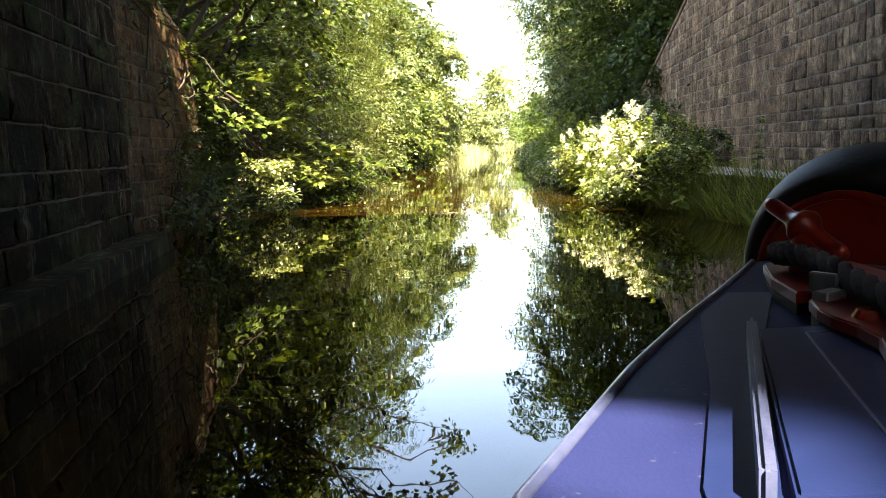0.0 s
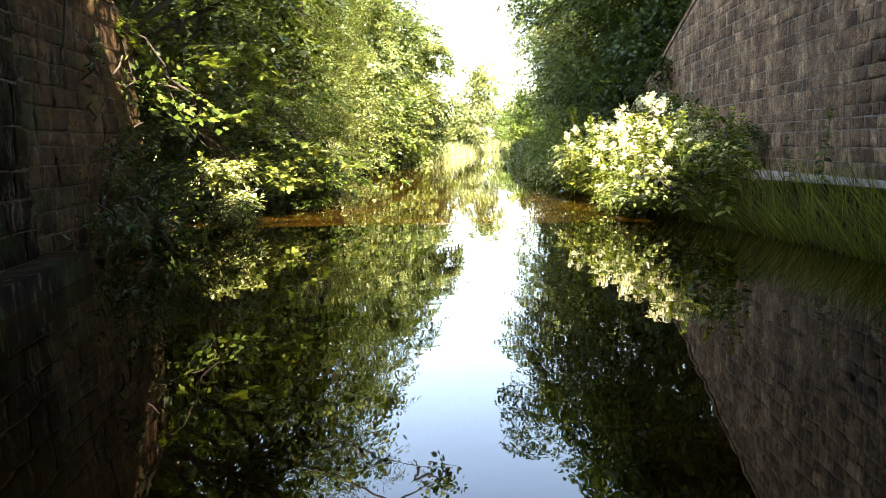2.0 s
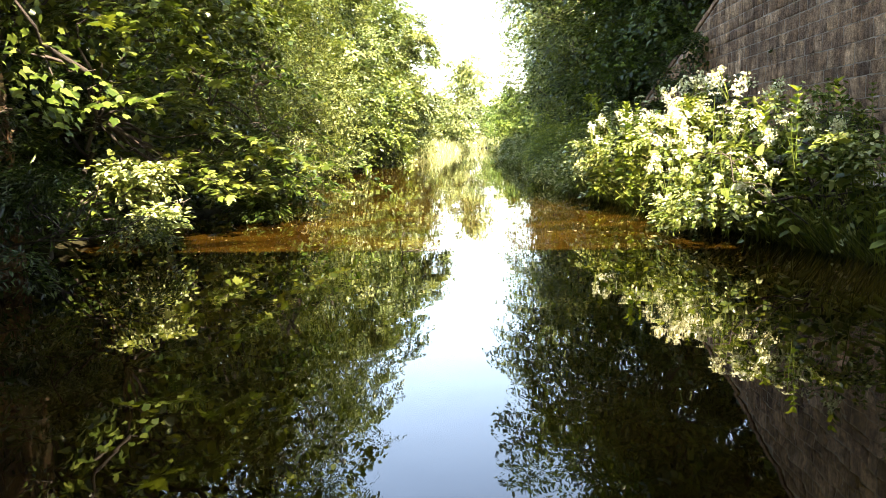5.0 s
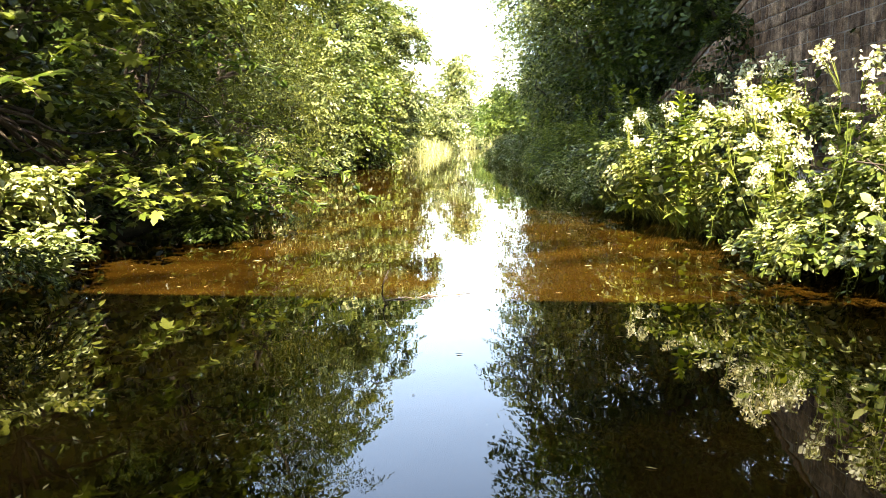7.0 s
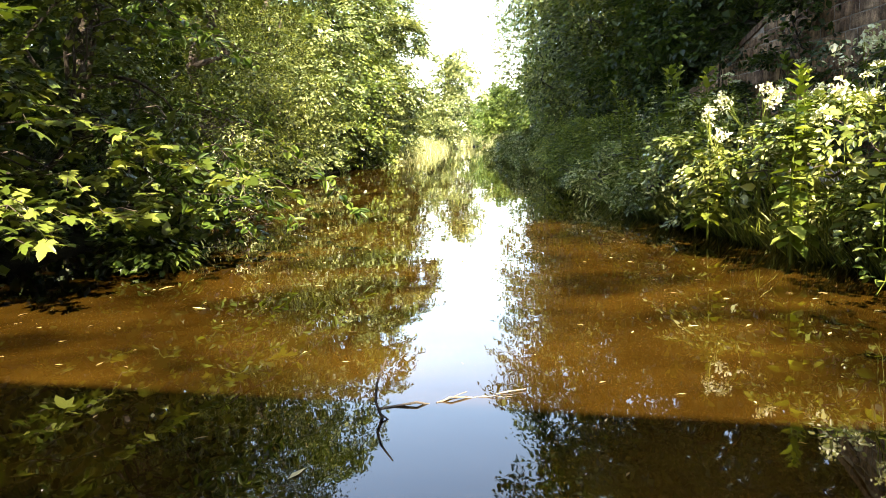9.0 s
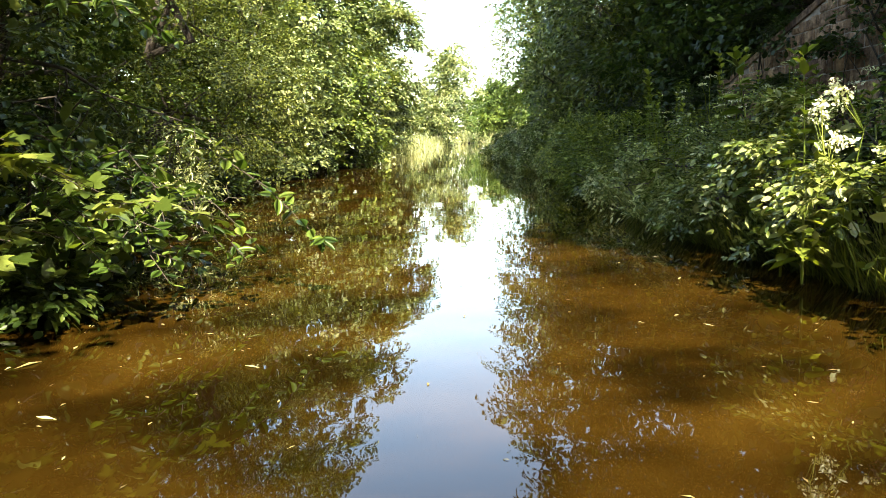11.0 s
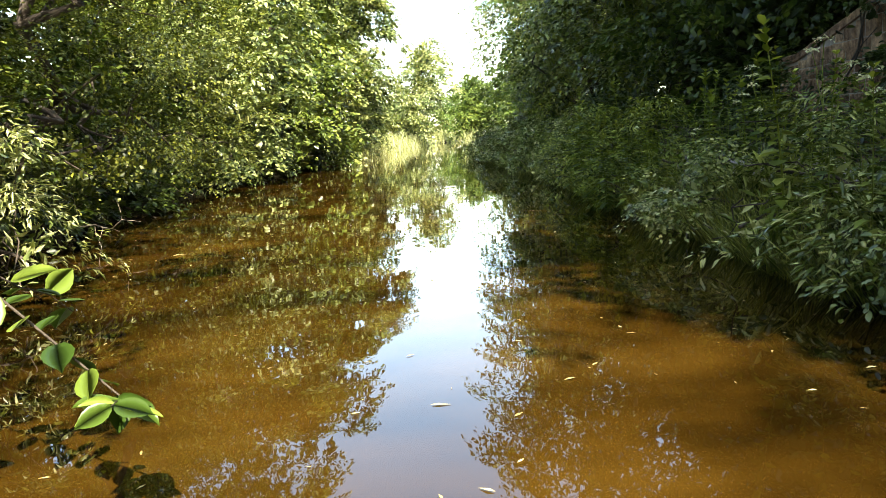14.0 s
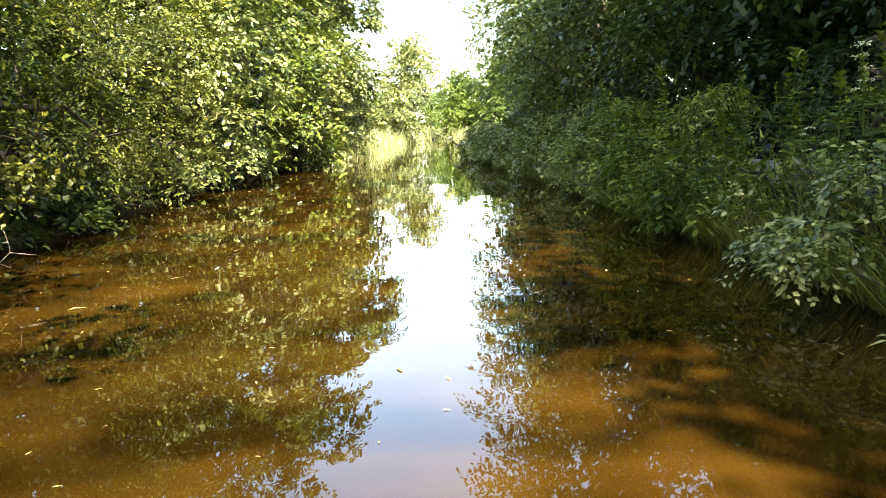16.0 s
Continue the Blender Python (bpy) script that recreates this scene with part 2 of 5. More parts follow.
def maple_leaf():
    """A five-lobed leaf, creased at the midrib and drooping to its tips."""
    rim = [(0.0, 0.03), (-0.06, 0.20), (0.03, 0.42), (0.15, 0.31), (0.25, 0.27), (0.40, 0.42), (0.53, 0.50), (0.53, 0.33), (0.58, 0.20), (0.76, 0.19)]
    ring = rim + [(1.0, 0.0)] + [(x, -y) for x, y in rim[::-1]]
    co = [(0.3, 0.0, 0.0)] + [(x, y, 0.10 * abs(y) - 0.16 * x * x - 0.5 * y * y) for x, y in ring]
    return np.array(co), [(0, i + 1, i) for i in range(1, len(ring))]


MAPLE = maple_leaf()


def leaf_arrays(rng, pos, nrm, axis, size, shape, droop=0.25):
    """Blades of one shape at pos, facing nrm, pointing along axis."""
    co, fa = shape
    a = unit(axis - (axis * nrm).sum(1, keepdims=True) * nrm)
    b = np.cross(nrm, a)
    s = (size * rng.uniform(0.65, 1.25, len(pos)))[:, None]
    fold = rng.uniform(0.3, 2.2, len(pos))[:, None]
    v = [pos + s * (c[0] * a + c[1] * b + c[2] * fold * nrm) for c in co]
    v = np.stack(v, 1).reshape(-1, 3)
    f = (np.arange(len(pos))[:, None, None] * len(co) + np.array(fa)[None]).reshape(-1, len(fa[0]))
    return v, f


def foliage(rng, blobs, sprays, per, size, shape, spread=0.3, inner=0.3, flat=0.12, floor=0.12, lump=0.9, solid=False):
    """Leafy sprays on the billows of a crown. blobs: ellipsoids (centre, radii); each carries smaller billows, each billow flat
    sprays of blades that share a tilt; larger inner blades close the middle."""
    blobs = np.asarray(blobs, float)
    subs = []
    for b in blobs:
        area = 4.2 * (b[3] * b[4] + b[3] * b[5] + b[4] * b[5])
        for _ in range(max(4, int(area / (1.5 * lump * lump)))):
            d = unit(rng.normal(size=3))
            r = np.clip(rng.uniform(0.26, 0.46) * b[3:].mean(), 0.12, 1.1) * lump
            subs.append((*(b[:3] + b[3:] * d * rng.uniform(0.6, 0.92)), r, *d))
    subs = np.array(subs)
    w = subs[:, 3] ** 2
    pick = rng.choice(len(subs), sprays, p=w / w.sum())
    d = unit(rng.normal(size=(sprays, 3)) + 0.8 * subs[pick, 4:] + np.array([0, 0, 0.75]))
    c = subs[pick, :3] + subs[pick, 3:4] * d * rng.uniform(0.6, 1.1, sprays)[:, None] * np.array([1, 1, 0.8])
    ph = rng.uniform(0, 6.28, (4, 3))
    kf = rng.normal(size=(4, 3)) * 2.0 / lump
    gap = sum(np.sin(c @ kf[i] + ph[i, 0]) for i in range(4))
    keep = (gap > (-9 if solid else 0.0)) | (rng.random(sprays) < 0.12)
    c, d = c[keep], d[keep]
    sprays = len(c)
    out = unit((d + 0.3 * rng.normal(size=d.shape)) * np.array([1, 1, 0.45]))
    ns = unit(np.array([0, 0, 1.0]) + 0.55 * d + 0.28 * rng.normal(size=d.shape))
    out = unit(out - (out * ns).sum(1, keepdims=True) * ns)
    lat = np.cross(ns, out)
    n = rng.integers(max(1, per // 2), per * 3 // 2 + 1, sprays)
    idx = np.repeat(np.arange(sprays), n)
    ln = (spread * rng.uniform(1.2, 2.6, sprays))[idx]
    t = rng.uniform(-0.15, 1, len(idx))
    s = rng.uniform(-1, 1, len(idx)) * 0.5 * (1.05 - 0.7 * np.abs(t))
    pos = c[idx] + out[idx] * (t * ln)[:, None] + lat[idx] * (s * ln)[:, None] + ns[idx] * (rng.normal(size=len(idx)) * flat * spread)[:, None]
    pos[:, 2] -= 0.28 * ln * np.clip(t, 0, 1) ** 2
    nrm = unit(ns[idx] + 0.3 * rng.normal(size=pos.shape))
    axis = unit(out[idx] * 0.7 + lat[idx] * np.sign(s)[:, None] * 0.7 + 0.35 * rng.normal(size=pos.shape) + np.array([0, 0, -0.2]))
    k = int(sprays * inner * 4)
    q = rng.choice(len(blobs), k)
    pi = blobs[q, :3] + blobs[q, 3:] * unit(rng.normal(size=(k, 3))) * rng.uniform(0.1, 0.75, k)[:, None]
    ni, ai = unit(rng.normal(size=(k, 3))), unit(rng.normal(size=(k, 3)))
    pos, nrm, axis = np.concatenate([pos, pi]), np.concatenate([nrm, ni]), np.concatenate([axis, ai])
    sz = np.concatenate([np.full(len(idx), size), np.full(k, size * (1.7 if len(shape[0]) < 8 else 1.1))])
    keep = pos[:, 2] > floor + rng.uniform(0, 0.12, len(pos))
    return leaf_arrays(rng, pos[keep], nrm[keep], axis[keep], sz[keep], shape)


def tube(paths, sides=7):
    """Tapered limbs: each path is a list of (x, y, z, radius)."""
    vs, fs, base = [], [], 0
    for path in paths:
        p = np.asarray(path, float)
        t = unit(np.gradient(p[:, :3], axis=0))
        ref = np.array([0.31, 0.87, 0.2])
        u = unit(np.cross(t, ref))
        w = np.cross(t, u)
        for i in range(len(p)):
            for k in range(sides):
                a = 2 * math.pi * k / sides
                vs.append(p[i, :3] + p[i, 3] * (math.cos(a) * u[i] + math.sin(a) * w[i]))
        for i in range(len(p) - 1):
            for k in range(sides):
                k2 = (k + 1) % sides
                fs.append((base + i * sides + k, base + i * sides + k2, base + (i + 1) * sides + k2, base + (i + 1) * sides + k))
        base += len(p) * sides
    return np.array(vs), np.array(fs)


def limb(rng, a, b, r0, r1, n=6, wob=0.12, sag=0.0):
    a, b = np.array(a, float), np.array(b, float)
    out = []
    L = np.linalg.norm(b - a)
    for i in range(n):
        f = i / (n - 1)
        q = a + (b - a) * f + (rng.normal(size=3) * wob * L * 0.15 if 0 < i < n - 1 else 0)
        q = q + np.array([0, 0, sag * math.sin(math.pi * f) * L])
        out.append((*q, r0 + (r1 - r0) * f ** 0.8))
    return out


def tree(seed, place, blobs, clumps, per, size, shape, mat, label, trunk_r=0.18, name="tree", spread=0.3, flat=0.12, floor=0.12, inner=0.3, lump=0.9, solid=False):
    """A tree: tapered trunk with limbs reaching into each mass of its crown, and the crown of leaf sprays.
    blobs are in the tree's own frame, from its base."""
    rng = np.random.default_rng(seed)
    th = empty(name, place, label, "tree" if name == "tree" else name)
    blobs = np.asarray(blobs, float)
    top = blobs[np.argmax(blobs[:, 2])]
    paths = [limb(rng, (0, 0, -0.3), (top[0] * 0.8, top[1] * 0.8, top[2]), trunk_r, trunk_r * 0.25, 9, 0.25)]
    for b in blobs:
        f = rng.uniform(0.15, 0.5)
        s = paths[0][int(f * 8)]
        paths.append(limb(rng, s[:3], b[:3] + b[3:] * rng.uniform(-0.3, 0.3, 3), trunk_r * 0.45, 0.015, 6, 0.4, 0.08))
        for _ in range(3):
            q = paths[-1][3]
            d = unit(rng.normal(size=3))
            paths.append(limb(rng, q[:3], b[:3] + b[3:] * d * 0.9, trunk_r * 0.16, 0.006, 5, 0.4))
    v, f = tube(paths, 7)
    me = mesh_of("trunk", v, f, M_BARK)
    part_mesh("trunk", me, th, "grey-brown bark")
    v, f = foliage(rng, blobs, clumps, per, size, shape, spread, inner, flat, floor, lump, solid)
    part_mesh("crown", mesh_of("crown", v, f, mat), th)
    return th


def shrub(seed, place, blobs, clumps, per, size, shape, mat, label, name="bush", **kw):
    return tree(seed, place, blobs, clumps, per, size, shape, mat, label, 0.035, name, **kw)


# ---- the lie of the land ----
def left_edge(y):
    return np.interp(y, [-80, -30, -20, -11, 0, 7, 11, 13, 17, 20, 24, 30, 36, 45, 53, 62, 72, 82, 93, 120, 160], [-60, -34, -15, -5.0, -4.0, -4.0, -4.4, -4.9, -4.9, -4.7, -4.5, -4.4, -4.2, -3.3, -2.0, -0.8, 0.4, 1.5, 2.6, 8, 20])


def right_edge(y):
    return np.interp(y, [-80, -30, -20, -12, 0, 10, 14, 18, 22, 25, 29, 34, 40, 48, 56, 80, 93, 120, 160], [-40, -21, -5, 3.2, 3.6, 3.6, 3.3, 3.1, 2.9, 3.3, 3.5, 4.1, 4.3, 4.9, 5.4, 8.2, 9.6, 15, 28])


def wall_x(y):
    return 5.4 + 0.1 * (y - 14.9)


def wall_top(y):
    return float(np.interp(y, [-5, 9.0, 11, 19, 23.6, 26.4, 28.5], [7.2, 7.2, 6.5, 4.25, 3.12, 2.5, 2.0]))


def build_ground():
    xs = np.concatenate([np.linspace(-400, -14, 14), np.arange(-12, 20.1, 0.3), np.linspace(24, 400, 14)])
    ys = np.concatenate([np.linspace(-300, -22, 12), np.arange(-20, 70, 0.5), np.arange(70, 140, 2.0), np.linspace(145, 600, 14)])
    X, Y = np.meshgrid(xs, ys)
    L, R = left_edge(Y), right_edge(Y) + 0.3
    dl, dr = L - X, X - R
    d = np.maximum(dl, dr)
    bank = np.where(dl > dr, 0.3, 0.5)
    Z = np.where(d > 0, bank * np.clip(d / 0.55, 0, 1) ** 0.7, np.maximum(-1.1, d * 0.9))
    # Rises added behind both banks keep skylight out of the gaps between leaves.
    Z = Z + np.where(dl > 0, np.clip(dl - 1.6, 0, 7) * 0.55 * np.clip((75 - Y) / 15, 0.1, 1), 0) + np.where(dr > 0, np.clip(dr - 4.2, 0, 9) * 0.45 * np.clip((62 - Y) / 15, 0.1, 1), 0)
    wob = np.array([[noise.noise((float(x) * 0.35, float(y) * 0.35, 0)) for x in xs] for y in ys])
    Z = Z + np.where(d > 0.3, wob * 0.12, 0)
    v = np.stack([X, Y, Z], -1).reshape(-1, 3)
    nx, ny = len(xs), len(ys)
    i = (np.arange(ny - 1)[:, None] * nx + np.arange(nx - 1)[None]).ravel()
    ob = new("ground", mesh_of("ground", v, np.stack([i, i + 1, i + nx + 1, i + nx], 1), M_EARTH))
    tagged(ob, "dark earth canal banks under the plants", "ground", kind="structure")


build_ground()
v = np.array([(-60, -300, 0), (80, -300, 0), (80, 220, 0), (-60, 220, 0)])
tagged(new("water", mesh_of("water", v, np.array([(0, 1, 2, 3)]), M_WATER)), "still brown silty canal water reflecting sky and trees", "water", kind="structure")


# ---- masonry ----
def stone_variants(mat, count, rough, rim_depth=0.12):
    out = []
    for k in range(count):
        rng = np.random.default_rng(500 + k)
        g = [0, 0.035, 0.34, 0.66, 0.965, 1]
        vs, n = [], len(g)
        for j, z in enumerate(g):
            for i, x in enumerate(g):
                rim = i in (0, n - 1) or j in (0, n - 1)
                y = rim_depth if rim else 1 + rough * rng.normal()
                x2 = x + rng.normal() * (0.012 if rim else 0.02)
                z2 = z + rng.normal() * (0.018 if rim else 0.03)
                vs.append((x2, y, z2))
        fs = [(j * n + i, (j + 1) * n + i, (j + 1) * n + i + 1, j * n + i + 1) for j in range(n - 1) for i in range(n - 1)]
        out.append(mesh_of("stone", np.array(vs), np.array(fs), mat))
    return out


def stone_wall(seed, wall, origin, along, outward, length, base, top, course, block, mat, proud, joint, near, rough=0.25, rim_depth=0.12):
    """Coursed blocks on a wall's face. near(u, z) says which blocks stand as parts of their own; the rest is one joined part."""
    rng = np.random.default_rng(seed)
    kinds = stone_variants(mat, 9, rough, rim_depth)
    data = []
    for me in kinds:
        co = np.empty(len(me.vertices) * 3, np.float32)
        me.vertices.foreach_get("co", co)
        fa = np.array([p.vertices[:] for p in me.polygons])
        data.append((co.reshape(-1, 3), fa))
    o, a, n = Vector(origin), Vector(along).normalized(), Vector(outward).normalized()
    rest_v, rest_f, off, z = [], [], 0, base
    while z < max(top(0), top(length)):
        h = course * rng.uniform(0.65, 1.25)
        u = -rng.uniform(0, block)
        while u < length:
            w = block * rng.uniform(0.55, 1.5)
            u0, u1 = max(u, 0), min(u + w, length)
            t = min(top(u0), top(u1))
            hh = min(h, t - z)
            if u1 - u0 > 0.08 and hh > 0.08:
                k = rng.integers(len(kinds))
                p = o + a * (u0 + joint / 2) + Vector((0, 0, z + joint / 2))
                sx, sy, sz = u1 - u0 - joint, proud * rng.uniform(0.5, 1.3), hh - joint
                m = Matrix((( a.x * sx, n.x * sy, 0, p.x), (a.y * sx, n.y * sy, 0, p.y), (0, 0, sz, p.z), (0, 0, 0, 1)))
                if near((u0 + u1) / 2, z):
                    ob = new("stone", kinds[k])
                    ob.parent = wall
                    ob.matrix_basis = m
                else:
                    c, f = data[k]
                    q = c @ np.array(m.to_3x3()).T + np.array(m.translation)
                    rest_v.append(q)
                    rest_f.append(f + off)
                    off += len(q)
            u += w
        z += h
    if rest_v:
        tagged(part_mesh("stonework", mesh_of("stonework", np.concatenate(rest_v), np.concatenate(rest_f), mat), wall), kind="stuff")


def slab(name, outline, z0, z1, mat, parent=None, label=""):
    """An upright prism over an outline (x, y), with a level or sloping top z1(x, y)."""
    bm = bmesh.new()
    lo = [bm.verts.new((x, y, z0)) for x, y in outline]
    hi = [bm.verts.new((x, y, z1(x, y) if callable(z1) else z1)) for x, y in outline]
    bm.faces.new(list(reversed(lo)))
    bm.faces.new(hi)
    for i in range(len(lo)):
        j = (i + 1) % len(lo)
        bm.faces.new((lo[i], lo[j], hi[j], hi[i]))
    bmesh.ops.recalc_face_normals(bm, faces=bm.faces)
    return part(name, bm, mat, parent, label)


# wing wall by the towpath
RY0, RY1 = 7.0, 28.9
ys = [7, 9, 11, 15, 19, 23.6, 26.4, 28.9]
bm = bmesh.new()
cols = []
for y in ys:
    x = wall_x(y)
    cols.append([bm.verts.new(c) for c in ((x, y, -0.2), (x, y, wall_top(y)), (x + 0.7, y, wall_top(y)), (x + 0.7, y, -0.2))])
for a, b in zip(cols, cols[1:]):
    for k in range(4):
        bm.faces.new((a[k], a[(k + 1) % 4], b[(k + 1) % 4], b[k]))
bm.faces.new(cols[0]), bm.faces.new(cols[-1][::-1])
bmesh.ops.recalc_face_normals(bm, faces=bm.faces)
wall_right = part("wall_right", bm, M_MORTAR, None)
tagged(wall_right, "tall coursed brown gritstone wing wall beside the towpath, sloping top", "wall", kind="structure")


def copings():
    """Long weathered coping blocks down the sloping top of the wing wall."""
    y, k = 8.0, 0
    rng = np.random.default_rng(31)
    while y < 28.6:
        y1 = min(y + rng.uniform(0.7, 1.0), 28.9)
        bm = bmesh.new()
        sec = [(-0.035, 0.0), (-0.035, 0.10), (0.02, 0.145), (0.70, 0.16), (0.73, 0.0)]
        rows = []
        for yy in (y + 0.008, y1 - 0.008):
            rows.append([bm.verts.new((wall_x(yy) + dx, yy, wall_top(yy) + 0.003 + dz + rng.normal() * 0.006)) for dx, dz in sec])
        for i in range(len(sec)):
            j = (i + 1) % len(sec)
            bm.faces.new((rows[0][i], rows[0][j], rows[1][j], rows[1][i]))
        bm.faces.new(rows[0][::-1]), bm.faces.new(rows[1])
        bmesh.ops.recalc_face_normals(bm, faces=bm.faces)
        part("coping_stone", bm, M_STONE, wall_right)
        y = y1


copings()


# the bridge: abutments, barrel and spandrel, skewed over the canal
def skew(x):
    return 10.3 - 0.35 * (x + 4.4)


def left_x(y):
    return -4.2 - 0.15 * (y - 9.5)


def build_bridge():
    th = empty("bridge", (0, 0, 0), "sooty, shade-darkened gritstone canal bridge with an arched barrel", "bridge", kind="structure")
    n = 18
    xs = [-4.35 + (4.75 + 4.35) * (0.5 - 0.5 * math.cos(math.pi * i / n)) for i in range(n + 1)]
    zs = [4.8 + 0.9 * math.sin(math.pi * i / n) for i in range(n + 1)]
    bm = bmesh.new()
    f_in = [bm.verts.new((x, skew(x), z)) for x, z in zip(xs, zs)]
    b_in = [bm.verts.new((x, skew(x) - 11.7, z)) for x, z in zip(xs, zs)]
    f_out = [bm.verts.new((x, skew(x), 6.2)) for x in xs]
    b_out = [bm.verts.new((x, skew(x) - 11.7, 6.2)) for x in xs]
    for i in range(n):
        bm.faces.new((f_in[i], b_in[i], b_in[i + 1], f_in[i + 1]))
        bm.faces.new((f_out[i], f_in[i], f_in[i + 1], f_out[i + 1]))
        bm.faces.new((b_in[i], b_out[i], b_out[i + 1], b_in[i + 1]))
        bm.faces.new((b_out[i], f_out[i], f_out[i + 1], b_out[i + 1]))
    bmesh.ops.recalc_face_normals(bm, faces=bm.faces)
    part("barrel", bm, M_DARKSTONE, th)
    slab("abutment", [(-3.1, -6), (-3.0, 1.5), (left_x(10.5), 10.5), (-9, 12.2), (-9, -5)], -0.9, 6.2, M_DARKMORTAR, th)
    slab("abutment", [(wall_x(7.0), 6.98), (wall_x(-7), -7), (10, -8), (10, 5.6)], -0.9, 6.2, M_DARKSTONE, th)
    return th


bridge = build_bridge()
wall_left = slab("wall_left", [(-4.5, 10.7), (-4.78, 14.8), (-5.38, 14.8), (-5.1, 10.7)], -0.6, lambda x, y: 4.6 - 0.3 * (y - 10.7), M_DARKMORTAR)
tagged(wall_left, "overgrown brown gritstone wing wall rising from the water", "wall", kind="structure")
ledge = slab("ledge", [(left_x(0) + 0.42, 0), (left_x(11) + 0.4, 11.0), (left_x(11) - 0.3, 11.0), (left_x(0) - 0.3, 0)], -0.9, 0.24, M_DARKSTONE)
tagged(ledge, "worn stone footing ledge at the waterline", "ledge", kind="structure")

# ---- plants ----
def world_tree(seed, base, blobs, *a, **k):
    b = np.array(blobs, float)
    b[:, :3] -= np.array(base)
    return tree(seed, base, b, *a, floor=0.1 - base[2], **k)


def world_shrub(seed, base, blobs, *a, **k):
    b = np.array(blobs, float)
    b[:, :3] -= np.array(base)
    return shrub(seed, base, b, *a, floor=0.04 - base[2], **k)


world_shrub(1, (-4.75, 12.6, 0.3), [(-4.0, 11.4, 0.5, 0.5, 0.9, 0.5), (-3.9, 12.7, 0.6, 0.6, 0.9, 0.6), (-3.7, 14.0, 0.6, 0.7, 0.9, 0.65), (-4.3, 12.9, 1.25, 0.35, 1.0, 0.5)], 460, 24, 0.075, LANCE, M_DARK,
            "dark leafy bush at the foot of the stone wall", spread=0.16)
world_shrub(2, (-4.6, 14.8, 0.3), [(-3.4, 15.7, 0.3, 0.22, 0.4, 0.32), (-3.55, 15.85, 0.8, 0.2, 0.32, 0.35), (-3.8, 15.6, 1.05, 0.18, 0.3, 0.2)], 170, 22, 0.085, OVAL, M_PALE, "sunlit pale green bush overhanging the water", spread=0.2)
# Some high masses, out of view, are added to shade the hazel and wall.
world_tree(3, (-6.9, 17.0, 1.0), [(-4.6, 15.3, 2.7, 1.1, 1.7, 0.8), (-4.7, 18.3, 1.5, 1.0, 1.9, 0.7), (-4.9, 17.5, 4.2, 1.9, 2.6, 1.3), (-5.6, 16.0, 6.4, 2.4, 3.0, 2.0), (-4.6, 20.6, 3.2, 1.7, 1.8, 1.8), (-4.3, 18.2, 0.95, 0.8, 1.5, 0.45), (-3.0, 18.8, 5.5, 1.6, 2.0, 0.8), (-3.3, 21.4, 5.7, 1.5, 1.9, 0.8), (-3.4, 13.9, 6.2, 2.0, 1.6, 0.6), (-2.6, 13.2, 6.0, 1.6, 1.3, 0.5), (-4.4, 12.9, 6.6, 1.6, 1.4, 0.7), (-0.2, 18.4, 6.2, 0.9, 0.9, 0.5), (-2.1, 14.9, 6.1, 1.2, 1.0, 0.45), (-1.3, 14.7, 6.3, 1.3, 0.8, 0.5), (-0.5, 15.4, 6.4, 0.8, 0.9, 0.4), (-4.3, 12.6, 5.5, 1.1, 1.0, 0.55), (-4.9, 13.7, 4.6, 0.8, 0.9, 0.5)],
           2450, 24, 0.116, PALM, M_SYC, "broad-leaved tree with layered sprays hanging over the canal", trunk_r=0.2, spread=0.34)
# Highest masses here and on the next tree are added to block sun below.
world_tree(4, (-5.6, 24.2, 0.8), [(-3.9, 24.2, 1.7, 0.9, 1.3, 1.0), (-4.3, 23.2, 3.4, 1.5, 1.9, 1.5), (-4.4, 25.0, 6.0, 2.6, 2.5, 2.2), (-3.6, 22.0, 1.15, 0.8, 1.3, 0.55), (-4.6, 24.6, 2.4, 1.0, 2.0, 1.2), (-3.9, 20.6, 6.3, 1.8, 2.2, 1.1), (-3.7, 21.9, 7.7, 1.8, 2.0, 0.9), (-2.8, 20.2, 6.6, 1.4, 1.5, 0.6), (-2.7, 22.6, 7.2, 1.4, 1.6, 0.6)], 3500, 32, 0.06, DIAMOND, M_SYC, "green bankside tree dipping to the water", trunk_r=0.1)
world_tree(5, (-5.6, 31.0, 0.8), [(-4.1, 29.3, 2.2, 1.4, 1.9, 1.6), (-4.2, 33.0, 3.2, 1.9, 2.8, 2.5), (-4.8, 31.0, 6.5, 2.8, 3.5, 3.0), (-3.7, 29.0, 1.0, 0.9, 1.2, 0.5), (-3.9, 34.6, 1.0, 1.2, 2.0, 0.8), (-4.0, 26.8, 1.15, 0.9, 1.4, 0.6), (-2.9, 25.6, 7.0, 1.5, 1.6, 0.6)], 3800, 34, 0.062, DIAMOND, M_FINE,
           "fine-leaved yellow-green tree leaning over the canal", trunk_r=0.16, spread=0.3, lump=0.7, flat=0.06)
world_tree(6, (-5.2, 40.0, 0.8), [(-3.7, 39.0, 2.4, 1.7, 2.4, 2.2), (-4.0, 41.0, 6.0, 2.5, 3.0, 3.0), (-4.5, 40.0, 9.5, 2.4, 3.0, 2.4), (-3.6, 41.5, 1.0, 1.4, 2.6, 0.9), (-4.2, 37.0, 0.9, 1.3, 1.6, 0.8)], 2000, 30, 0.15, OVAL, M_GREY, "tall green tree on the canal bank", trunk_r=0.2, spread=0.34, lump=1.25)
